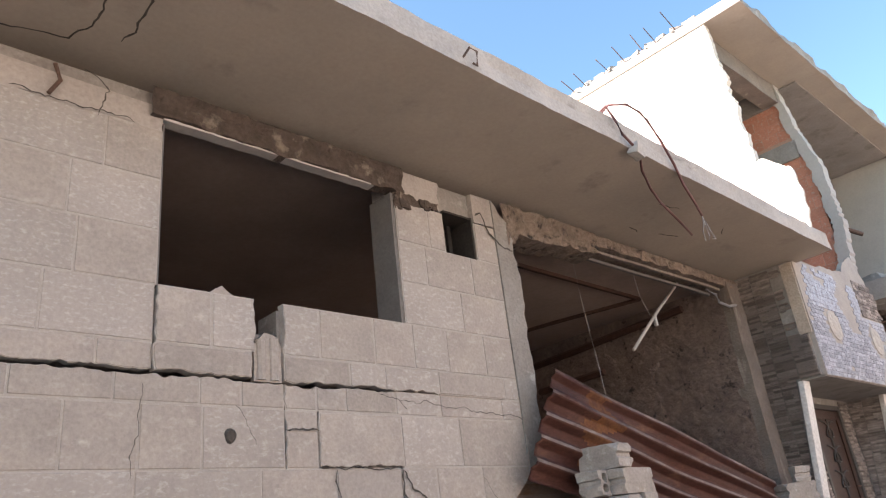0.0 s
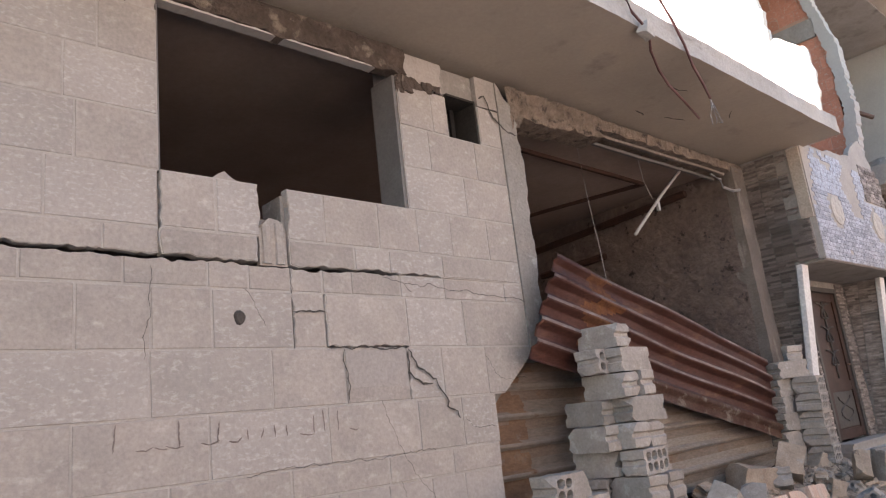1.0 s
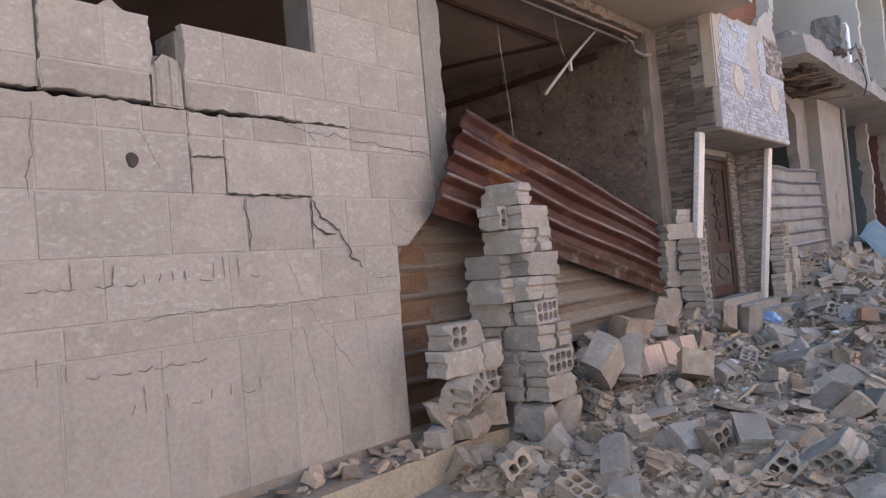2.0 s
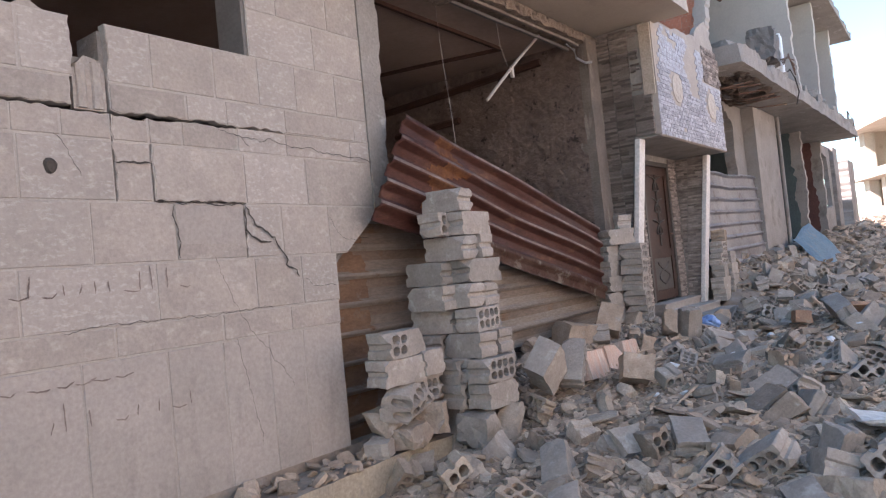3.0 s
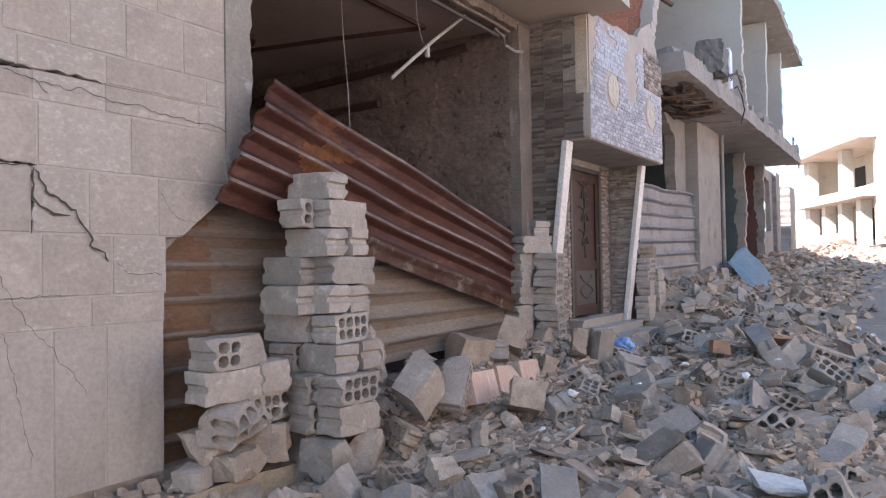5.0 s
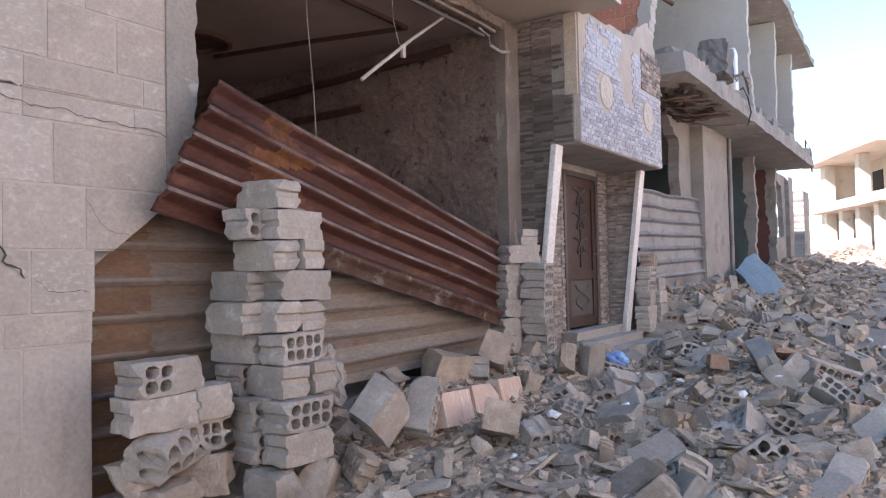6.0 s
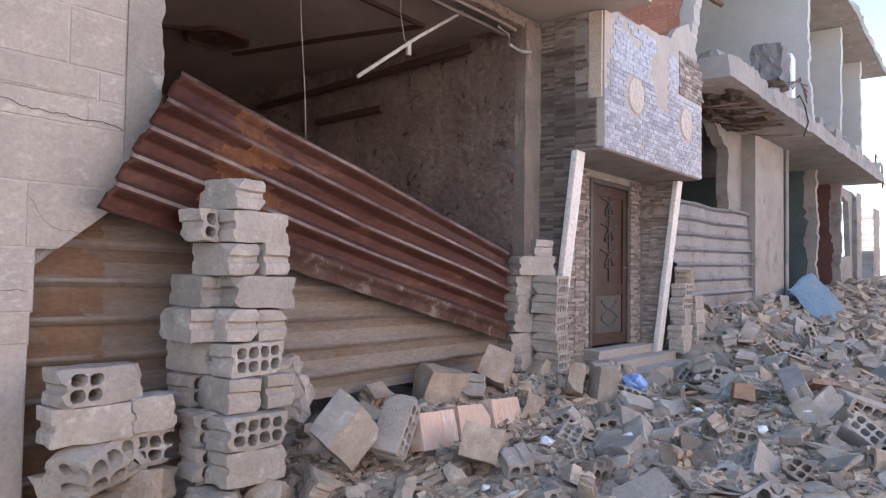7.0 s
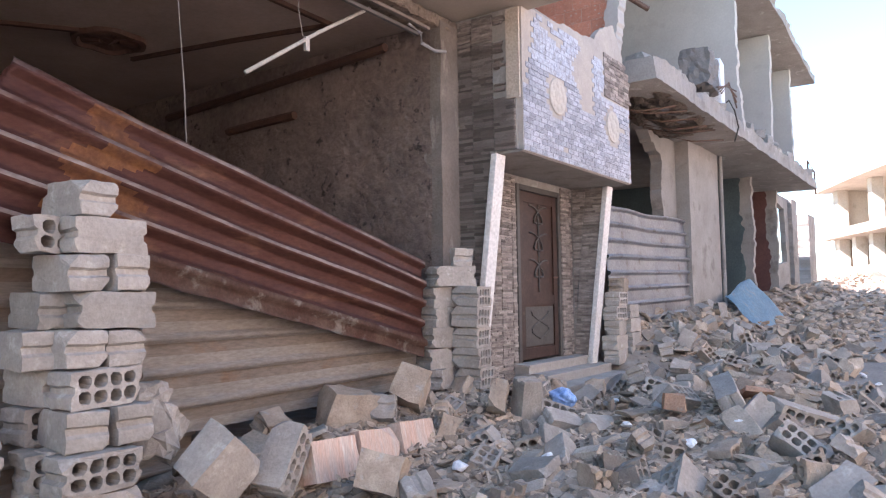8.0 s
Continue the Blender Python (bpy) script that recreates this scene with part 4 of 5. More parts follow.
                box(BITS, a + 0.002, b - 0.002, 0.06 + rc.uniform(-0.010, 0.008), 0.082, z + 0.002, z + h - 0.003)
        for a, b in strips(-0.12 - (z - 0.3) * 0.105, 0.06):
            box(BITS, 7.218 + rc.uniform(-0.010, 0.008), 7.245, a + 0.002, b - 0.002, z + 0.002, z + h - 0.003)
    z += h
SLATE_BITS = mat("split_stone_bits", (0.20, 0.17, 0.152), (0.39, 0.335, 0.297), scale=9, fine=60, bump=0.9, rnd=0.40, island=True, depth=0.012, stretch=(1, 1, 3))
tagged(part("cladding", BITS, SLATE_BITS, wall_b, "dark split-stone cladding strips"), kind="stuff")

# tiled front of the box
TILE_BED = mat("tile_bed", (0.43, 0.385, 0.335), (0.36, 0.325, 0.295), scale=4, fine=40, bump=0.4, rnd=0.02, speck=0.08)
TILES = []
for s in range(4):
    bm = bmesh.new()
    box(bm, -0.5, 0.5, -0.5, 0.5, -0.5, 0.5)
    for v in bm.verts:
        if v.co.y < 0:
            v.co.x *= 0.96
            v.co.z *= 0.95
    TILES.append(mesh_of("mosaic_tile", bm, MOSAIC))
bm = bmesh.new()
prism(bm, outline([(4.5, 2.94), (7.36, 2.94), (7.36, 4.15), (7.18, 4.5), (6.9, 4.9), (6.55, 4.75), (6.3, 4.55), (5.4, 4.46), (4.74, 4.42), (4.5, 4.42)], 0.12, 0.02, rc, straight=(0, 1, 9)), "y", -0.722, -0.655)
part("tile_backing", bm, TILE_BED, wall_b, "beige adhesive bed behind the tiles")
tiles_n = 0
row_h, tw = 0.056, 0.125
extra = bmesh.new()
for r in range(27):
    z = 2.945 + r * row_h
    x = 4.505 - (tw / 2 if r % 2 else 0)
    while x < 7.355:
        a, b = max(x, 4.505), min(x + tw, 7.355)
        cx, cz = (a + b) / 2, z + row_h / 2
        edge = 4.5 + (cz - 3.55) * 0.275 if cz > 3.55 else 4.5
        lost = cz > 3.62 and (5.75 + 0.1 * math.sin(cz * 9)) < cx < 6.25 or cz > 3.9 and cx > 6.55 + 0.15 * math.sin(cz * 11) or (math.hypot(cx - 5.26, (cz - 3.63)) < 0.24) or math.hypot(cx - 6.78, cz - 3.58) < 0.24
        if b - a > 0.04 and not lost and a > edge - 0.01 and cz < 4.4 and rc.random() > 0.02 + 0.1 * (cz > 4.1):
            if tiles_n < 300:
                ob = new("mosaic_tile", TILES[rc.randrange(4)])
                ob.parent = wall_b
                ob.matrix_basis = pose(cx, -0.724 + rc.uniform(-0.0015, 0.0015), cz) @ Matrix.Diagonal((b - a - 0.003, 0.010, row_h - 0.003, 1))
                tiles_n += 1
            else:
                yy = rc.uniform(-0.002, 0.002)
                box(extra, a + 0.0015, b - 0.0015, -0.729 + yy, -0.72, z + 0.0015, z + row_h - 0.0015)
        x += tw
tagged(part("mosaic_field", extra, MOSAIC, wall_b, "pale blue mosaic tiles"), kind="stuff")
# split stone on the upper right of the front
bm = bmesh.new()
for r in range(11):
    z = 3.92 + r * 0.05
    u = 6.55
    while u < 7.3 - r * 0.012:
        w = rc.uniform(0.1, 0.22)
        box(bm, u, u + w - 0.005, -0.735 + rc.uniform(-0.006, 0.004), -0.72, z, z + 0.045)
        u += w
tagged(part("front_cladding", bm, SLATE_BITS, wall_b, "grey split-stone strips above the tiles"), kind="stuff")
for x, z in ((5.26, 3.63), (6.78, 3.58)):
    bm = bmesh.new()
    bmesh.ops.create_cone(bm, cap_ends=True, segments=28, radius1=0.2, radius2=0.19, depth=0.014)
    bmesh.ops.create_uvsphere(bm, u_segments=12, v_segments=6, radius=0.09, matrix=pose(0, 0, 0.003) @ Matrix.Diagonal((1, 1, 0.14, 1)))
    for k in range(8):
        bmesh.ops.create_uvsphere(bm, u_segments=8, v_segments=5, radius=0.045, matrix=pose(0.13 * math.cos(k * 0.785), 0.13 * math.sin(k * 0.785), 0.004) @ Matrix.Diagonal((1, 1, 0.2, 1)))
    part("medallion", bm, MEDALLION, wall_b, "round cream carved medallion", at=pose(x, -0.735, z, 90, 0, 0))
bm = bmesh.new()
box(bm, 4.452, 4.475, -0.715, -0.57, 3.46, 4.36)
part("bare_strip", bm, BEIGE, wall_b, "beige strip bared of its cladding")
# soffit of the box
bm = bmesh.new()
box(bm, 4.5, 7.36, -0.70, 0.06, 2.93, 2.956)
part("soffit", bm, GREY_PLASTER, wall_b, "grey plaster underside of the tiled box")

# slanting marble trims
for x in (4.42, 7.20):
    bm = bmesh.new()
    v = prism(bm, [(-0.47, 2.925), (-0.40, 2.925), (-0.12, 0.62), (-0.19, 0.62)], "x", x - 0.01, x + 0.17)
    bevelled(bm, 0.006)
    part("trim", bm, MARBLE, wall_b, "slanting white marble edge trim")

# steps
STEP_DUST = mat("dusty_step", (0.40, 0.375, 0.345), (0.31, 0.29, 0.265), scale=3, fine=30, bump=0.4, rnd=0.05, speck=0.1)
for i, (y0, z1) in enumerate(((-0.12, 0.74), (-0.34, 0.63), (-0.56, 0.52))):
    bm = bmesh.new()
    box(bm, 5.62, 7.42 + 0.05 * i, y0, 0.09, 0.1, z1 - 0.03)
    box(bm, 5.59, 7.45 + 0.05 * i, y0 - 0.03, 0.085, z1 - 0.028, z1)
    roughen(bm, 2, 0.006, 5, i)
    setting("step_%d" % (i + 1), bm, STEP_DUST, "dusty pale stone entrance step", "step")

# door
door = empty("door_1", pose(6.31, 0.10, 0.745), "dark brown metal door with an ornamental grille, closed", "door", "", "structure")
bm = bmesh.new()
for a in ((-0.57, -0.50, -0.04, 0.03, 0, 2.1), (0.50, 0.57, -0.04, 0.03, 0, 2.1), (-0.50, 0.50, -0.04, 0.03, 2.03, 2.1)):
    box(bm, *a)
bevelled(bm, 0.006)
part("door_frame", bm, DOOR_GREY, door)
bm = bmesh.new()
box(bm, -0.50, 0.50, 0.0, 0.03, 0.02, 2.03)
for a in ((-0.48, -0.38), (0.38, 0.48)):
    box(bm, *a, -0.02, 0.004, 0.03, 2.02)
for a in ((0.03, 0.15), (0.66, 0.78), (1.9, 2.02)):
    box(bm, -0.38, 0.38, -0.018, 0.004, *a)
part("door_leaf", bm, DOOR_BROWN, door)
bm = bmesh.new()
box(bm, -0.36, 0.36, -0.009, -0.004, 0.17, 0.64)
bevelled(bm, 0.002)
part("lower_panel", bm, DOOR_GREY, door, "dusty grey-brown lower panel")
bm = bmesh.new()
for k in range(3):
    z0 = 0.95 + 0.33 * k
    for s in (-1, 1):
        pts = [(s * (0.02 + 0.28 * t / 10 * math.sin(t * 0.55)), -0.012, z0 + 0.3 * (t / 10) + 0.04 * math.cos(t * 0.9)) for t in range(11)]
        tube(bm, pts, 0.012, 5)
for s in (-1, 1):
    tube(bm, [(s * 0.22 * math.sin(t * 0.6), -0.012, 0.25 + 0.33 * t / 8) for t in range(9)], 0.012, 5)
tube(bm, [(0, -0.012, 0.82), (0, -0.012, 1.9)], 0.012, 5)
part("grille", bm, DOOR_GREY, door, "curled wrought-iron ornament on the door")
bm = bmesh.new()
tube(bm, [(0.40, -0.02, 1.0), (0.40, -0.06, 1.0), (0.30, -0.06, 1.0)], 0.011, 6)
part("door_handle", bm, STEEL, door)

# ---- ruined upper floor beside the slab ----
rd = random.Random(21)
bm = bmesh.new()
prism(bm, outline([(6.0, 4.5), (6.0, 8.3), (-0.50, 8.3), (-0.62, 5.9), (-0.64, 4.5)], 0.06, 0.022, rd, straight=(0, 1, 4)), "x", 4.66, 4.78)
tagged(part("upper_wall_1", bm, WHITE_WALL), "sunlit white plastered party wall with a broken edge", "wall", "", "structure")
bm = bmesh.new()
prism(bm, outline([(-0.40, 4.5), (-0.40, 5.84), (-0.70, 5.88), (-1.02, 5.62), (-1.08, 5.2), (-1.0, 4.5)], 0.1, 0.025, rd, straight=(0, 5)), "x", 4.60, 4.655)
tagged(part("parapet_stub", bm, WHITE_WALL), "sunlit stub of white parapet on the slab's end", "parapet", "", "structure")
# cross wall of red brick between concrete beams
pier = empty("brick_wall", pose(0, 0, 0), "broken red hollow-brick cross wall with concrete beams and torn plaster", "wall", "", "structure")
BRICK_DUST = mat("dusty_brick_mortar", (0.43, 0.235, 0.165), (0.40, 0.29, 0.225), scale=4, fine=50, bump=0.4, rnd=0.02)
bricks = [mesh_of("brick", bevelled((lambda b: (box(b, -0.5, 0.5, -0.5, 0.5, -0.5, 0.5), b)[1])(bmesh.new()), 0.02), BRICK_RED) for _ in range(2)]
z, rows = 4.62, 0
while z < 7.85:
    if not 6.8 < z < 7.1:
        edge = -0.54 + 0.18 * smoothstep(6.6, 8.0, z)
        y = edge - (0.13 if rows % 2 else 0)
        while y < 2.4:
            y0 = max(y, edge)
            ob = new("brick", bricks[rows % 2])
            ob.parent = pier
            ob.matrix_basis = pose(7.30 + rd.uniform(-0.003, 0.003), (y0 + y + 0.26) / 2, z + 0.093) @ Matrix.Diagonal((0.112, y + 0.254 - y0, 0.184, 1))
            y += 0.26
    z += 0.188
    rows += 1
bm = bmesh.new()
prism(bm, [(5.0, 4.5), (5.0, 8.3), (-0.34, 8.3), (-0.53, 6.7), (-0.53, 4.9), (-0.40, 4.5)], "x", 7.247, 7.36)
part("mortar", bm, BRICK_DUST, pier)
for z0, z1 in ((6.86, 7.18), (7.93, 8.31)):
    bm = bmesh.new()
    box(bm, 7.20, 7.40, -0.45 + 0.04 * (z0 - 6.86), 5.0, z0, z1)
    roughen(bm, 2, 0.02, 4, 3)
    part("beam", bm, CONCRETE, pier, "dark grey concrete tie beam")
bm = bmesh.new()
prism(bm, outline([(-0.57, 4.4), (-0.42, 4.4), (-0.55, 5.6), (-0.54, 6.5), (-0.36, 7.4), (-0.30, 8.3), (-0.41, 8.3), (-0.52, 7.34), (-0.69, 6.67), (-0.71, 5.9), (-0.70, 5.3)], 0.05, 0.018, rd, straight=(0, 5)), "x", 7.20, 7.42)
part("plaster_edge", bm, PALE_PLASTER, pier, "torn white plaster along the wall's edge")
bm = bmesh.new()
box(bm, 4.785, 7.19, -0.40, -0.12, 7.93, 8.298)
roughen(bm, 3, 0.02, 4, 6)
tagged(part("roof_beam", bm, PILASTER), "dark stained concrete edge beam under the roof slab", "beam", "", "structure")
bm = bmesh.new()
box(bm, 7.43, 12.15, -0.70, 5.0, 8.26, 8.292)
setting("ceiling_2", bm, GREY_PLASTER, "grey plaster ceiling of the ruined upper floor", "ceiling")
bm = bmesh.new()
slab(bm, 4.64, 12.3, -1.08, 6.0, 8.3, 8.48, rd, 0.025, 0.08)
tagged(part("roof_slab_2", bm, (SLAB_UNDER, CONCRETE)), "broken overhanging roof slab of the ruined upper floor", "slab", "", "structure")
for k in range(9):
    bm = bmesh.new()
    y = -0.1 + 0.33 * k + rd.uniform(-0.08, 0.08)
    tube(bm, [(4.70, y, 8.42), (4.62 - rd.uniform(0, 0.06), y + 0.02, 8.52), (4.45 - rd.uniform(0, 0.1), y + 0.05, 8.62 + rd.uniform(0, 0.12))], 0.008, 5)
    tagged(part("rebar", bm, STEEL), "bent rusty rebar sticking out of the roof edge", "rebar", "roof rebars")
for k in range(14):
    y = -0.3 + 0.24 * k
    tagged(part("roof_lump", chunk(300 + k, (0.22, 0.26, 0.1), 14, CONCRETE), None, at=pose(4.76, y, 8.5, 0, 0, 40 * k)), "crumbled concrete lump on the roof edge", "rubble", "roof lumps")
bm = bmesh.new()
tube(bm, [(7.38, 0.5, 6.5), (8.75, -0.55, 5.75)], 0.04, 8)
tagged(part("hanging_pipe", bm, STEEL), "dark metal pipe slanting inside the gutted floor", "pipe")

# ---- ruined shop beyond the porch ----
bm = bmesh.new()
slab(bm, 7.45, 12.16, -1.08, 5.0, 4.30, 4.60, rd, 0.03, 0.08)
tagged(part("floor_slab_3", bm, (CONCRETE, GREY_PLASTER)), "shattered concrete balcony slab with hanging bars", "slab", "", "structure")
bm = bmesh.new()
prism(bm, outline([(5.0, 4.6), (5.0, 8.3), (-0.95, 8.3), (-1.04, 4.3)], 0.11, 0.022, rd, straight=(0, 1, 3)), "x", 12.165, 12.34)
tagged(part("upper_wall_2", bm, PALE_PLASTER), "tall grey plaster end wall of the gutted upper floor", "wall", "", "structure")
bm = bmesh.new()
box(bm, 7.4, 12.3, 4.9, 5.1, 0.0, 8.3)
setting("wall_7", bm, GREY_PLASTER, "plain back wall of the gutted shop", "wall")
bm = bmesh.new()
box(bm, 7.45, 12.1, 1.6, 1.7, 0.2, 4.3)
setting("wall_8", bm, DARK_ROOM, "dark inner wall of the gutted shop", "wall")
bm = bmesh.new()
prism(bm, outline([(7.38, 0.3), (8.0, 0.3), (8.0, 4.3), (7.38, 4.3)], 0.15, 0.03, rd, straight=(0, 2, 3)), "y", -0.05, 0.15)
setting("wall_12", bm, GREY_PLASTER, "torn plaster wall beside the gutted shop", "wall")
bm = bmesh.new()
prism(bm, outline([(10.95, 0.3), (11.62, 0.3), (11.6, 4.3), (10.1, 4.3), (10.35, 4.1), (10.8, 3.95)], 0.12, 0.04, rd, straight=(0, 1, 2)), "y", 0.02, 0.22)
setting("wall_13", bm, GREY_PLASTER, "torn plaster over the gutted shop's opening", "wall")
sheet("zinc_sheet", [(7.95, -0.09, 2.78), (11.6, -0.09, 2.85), (11.75, -0.20, 0.8), (8.0, -0.14, 0.7)], 9, 0.045, (ZINC, ZINC, ZINC, ZINC), "crumpled pale zinc sheet closing a shop opening", seed=4, wave=0.10, banded=True)
bm = bmesh.new()
nx, ny = 60, 20
g = []
for i in range(nx + 1):
    x = 8.0 + 3.4 * i / nx
    row = []
    for k in range(ny + 1):
        y = -0.98 + 1.0 * k / ny
        rim = smoothstep(0.0, 0.15, i / nx) * smoothstep(0.0, 0.25, 1 - i / nx) * smoothstep(0.0, 0.2, k / ny)
        d = 0.14 * noise.noise(Vector((x * 2.2, y * 4.0, 3.0))) + 0.07 * noise.noise(Vector((x * 7.0, y * 9.0, 5.0))) + 0.03
        row.append(bm.verts.new((x, y, 4.305 - max(-0.004, d) * rim)))
    g.append(row)
for a, b in zip(g, g[1:]):
    for k in range(ny):
        bm.faces.new((a[k], b[k], b[k + 1], a[k + 1]))
bmesh.ops.solidify(bm, geom=bm.faces[:], thickness=-0.03)
tagged(part("broken_soffit", bm, LINTEL), "burst brown concrete hanging under the balcony slab", "concrete", "", "structure")
for i in range(6):
    bm = bmesh.new()
    x = 8.1 + 0.52 * i
    tube(bm, [(x, 0.0, 4.28), (x + 0.2, -0.5, 4.2 - rd.uniform(0, 0.1)), (x + 0.5, -0.95, 4.24 - rd.uniform(0, 0.1))], 0.014, 5)
    tagged(part("rebar", bm, STEEL), "bare rusty rebar hanging under the balcony slab", "rebar", "slab rebars")
for i in range(16):
    x = 7.8 + 0.28 * i
    tagged(part("slab_lump", chunk(330 + i, (0.3, 0.24, 0.16), 16, CONCRETE), None, at=pose(x, -0.85 + rd.uniform(-0.1, 0.2), 4.64, rd.uniform(-20, 20), 0, rd.uniform(0, 360)) @ Matrix.Scale(rd.uniform(0.6, 1.3), 4)), "broken concrete lump on the balcony slab", "rubble", "slab lumps")
# torn cooler on the slab
ac = empty("air_cooler", pose(10.55, -0.92, 4.62, 0, 0, 6), "torn white air cooler cabinet on the balcony slab", "air cooler")
bm = bmesh.new()
box(bm, 0.30, 0.72, -0.14, 0.4, 0.0, 0.86)
bevelled(bm, 0.025, 2)
part("cabinet", bm, PLASTIC_WHITE, ac)
bm = bmesh.new()
box(bm, -0.62, 0.30, -0.10, 0.36, 0.22, 0.80)
roughen(bm, 7, 0.05, 9, 8)
part("torn_side", bm, REVEAL, ac, "crumpled grey metal side")
for k in range(4):
    bm = bmesh.new()
    tube(bm, [(-0.3 + 0.15 * k, -0.16, 0.2), (0.1 + 0.12 * k, -0.24, 0.3 + 0.05 * k), (0.5 + 0.1 * k, -0.25, 0.36), (0.9, -0.3, 0.4 - 0.1 * k)], 0.014, 5)
    part("bent_bar", bm, STEEL, ac)
bm = bmesh.new()
tube(bm, [(10.85, -1.0, 4.59), (10.95, -1.12, 4.75), (11.15, -1.16, 4.6), (11.3, -1.18, 4.35), (11.25, -1.12, 4.1)], 0.014, 5)
tagged(part("loose_cable", bm, BLACK), "black cable looped over the slab edge", "cable")

# ---- row of shops farther along ----
def pier_wall(name, x0, x1, z0, z1, y0, y1, m, label, amp=0.05):
    bm = bmesh.new()
    prism(bm, outline([(x0, z0), (x1, z0), (x1, z1), (x0, z1)], 0.16, amp, rd, straight=(0, 2)), "y", y0, y1)
    setting(name, bm, m, label, "wall")


def cross_wall(name, x, y0, y1, z0, z1, m, label, amp=0.05, bare=0.0):
    """A party wall across the row; its front edge is broken, and bare plaster shows along it."""
    bm = bmesh.new()
    prism(bm, outline([(y1, z0), (y1, z1), (y0, z1), (y0, z0)], 0.15, amp, rd, straight=(0, 1, 3)), "x", x, x + 0.2)
    wall = setting(name, bm, GREY_PLASTER if bare else m, label, "wall")
    if bare:
        bm = bmesh.new()
        edge = ragged((y0 + bare, z1), (y0 + bare * 0.75, z0 + 1.2), 0.12, 0.05, rd) + [(y0 + bare * 1.6, z0 + 0.5), (y1, z0)]
        prism(bm, [(y1, z1)] + edge, "x", x - 0.012, x + 0.02)
        part("paint", bm, m, wall)
    return wall


pier_wall("pier_1", 11.62, 13.6, 0.3, 4.32, -0.22, 0.15, GREY_PLASTER, "wide grey plaster pier of a shop", 0.008)
cross_wall("cross_wall_1", 17.0, -0.12, 4.0, 0.4, 4.33, TEAL, "shop party wall with dark teal paint and bare broken edge", 0.03, 0.28)
cross_wall("cross_wall_2", 20.0, -0.12, 4.0, 0.5, 4.33, MAROON, "shop party wall with maroon paint and bare broken edge", 0.025, 0.3)
pier_wall("pier_3", 22.3, 23.1, 0.6, 4.33, -0.12, 0.2, GREY_PLASTER, "leaning plaster pier at the row's end", 0.04)
pier_wall("pier_5", 24.0, 25.3, 0.6, 4.0, -0.3, 0.2, GREY_PLASTER, "broken plaster pier at the row's end", 0.06)
bm = bmesh.new()
prism(bm, outline([(20.2, 0.6), (22.3, 0.6), (22.3, 4.33), (20.2, 4.33), (20.2, 4.1), (21.7, 4.0), (21.9, 2.4), (20.2, 2.3)], 0.2, 0.03, rd, straight=(0, 1, 2, 3, 7)), "y", 0.0, 0.15)
setting("wall_14", bm, GREY_PLASTER, "plaster wall with a gaping window opening", "wall")
bm = bmesh.new()
tube(bm, [(13.62, -0.27, 0.5), (13.62, -0.27, 4.3)], 0.04, 8)
tagged(part("drain_pipe", bm, GREY_PLASTER), "pale drain pipe on the shop pier", "pipe")
bm = bmesh.new()
slab(bm, 12.2, 20.6, -1.06, 4.0, 4.33, 4.62, rd, 0.03, 0.12)
tagged(part("floor_slab_4", bm, (CONCRETE, CONCRETE)), "long chipped concrete balcony slab over the shops", "slab", "", "structure")
for i, (x, y0) in enumerate(((15.2, -0.98), (17.55, -0.98))):
    cross_wall("upper_cross_wall_%d" % (i + 1), x, y0, 4.0, 4.62, 7.15, PALE_PLASTER, "grey upper-floor party wall with a chipped edge", 0.022)
for k in range(10):
    tagged(part("slab_lump", chunk(360 + k, (0.36, 0.26, 0.2), 16, CONCRETE), None, at=pose(13.2 + 0.72 * k, -0.85 + rd.uniform(-0.1, 0.1), 4.7, 0, 0, 35 * k)), "broken concrete lump on the balcony slab", "rubble", "slab lumps")
bm = bmesh.new()
slab(bm, 12.25, 18.9, -1.36, 4.0, 7.3, 7.5, rd, 0.035, 0.1)
for v in bm.verts:
    v.co.z -= (v.co.x - 13.6) * 0.085
tagged(part("roof_slab_4", bm, (CONCRETE, CONCRETE)), "sagging overhanging roof slab of the shop row", "slab", "", "structure")
bm = bmesh.new()
box(bm, 12.3, 20.5, 3.8, 4.0, 0.0, 7.0)
setting("wall_9", bm, GREY_PLASTER, "grey back wall of the shop row", "wall")
bm = bmesh.new()
tube(bm, [(20.3, -0.9, 4.6), (20.3, -0.9, 5.1), (21.4, -0.9, 4.95), (21.5, -0.9, 4.3)], 0.025, 5)
tagged(part("bent_rail", bm, STEEL), "bent balcony rail at the slab's end", "rail")

# blue sheeting against the shop row
bm = bmesh.new()
g = []
for i in range(25):
    u = i / 24
    row = []
    for k in range(15):
        v = k / 14
        x, y = 13.0 + 2.9 * u, -0.42 - 0.75 * v - 0.1 * u
        top = 0.80 + 0.28 * smoothstep(0.0, 0.55, u) - 0.5 * smoothstep(0.66, 1.0, u)
        z = 0.66 + 0.12 * u + top * (1 - v)
        row.append(bm.verts.new((x + 0.04 * noise.noise(Vector((u * 3, v * 3, 1))), y + 0.05 * noise.noise(Vector((u * 5, v * 3, 2))), z + 0.035 * noise.noise(Vector((u * 5, v * 5, 4))))))
    g.append(row)
for a, b in zip(g, g[1:]):
    for k in range(14):
        bm.faces.new((a[k], b[k], b[k + 1], a[k + 1]))
bmesh.ops.solidify(bm, geom=bm.faces[:], thickness=0.006)
tagged(part("blue_sheet", bm, TARP, smooth=True), "creased blue plastic sheeting leaning on a shop front", "sheeting")

# ---- far sunlit house at the street's end ----
far = empty("far_house", pose(50.5, 1.9, 2.2, 0, 0, -154.7), "sunlit cream two-storey house ruin at the street's end", "house")
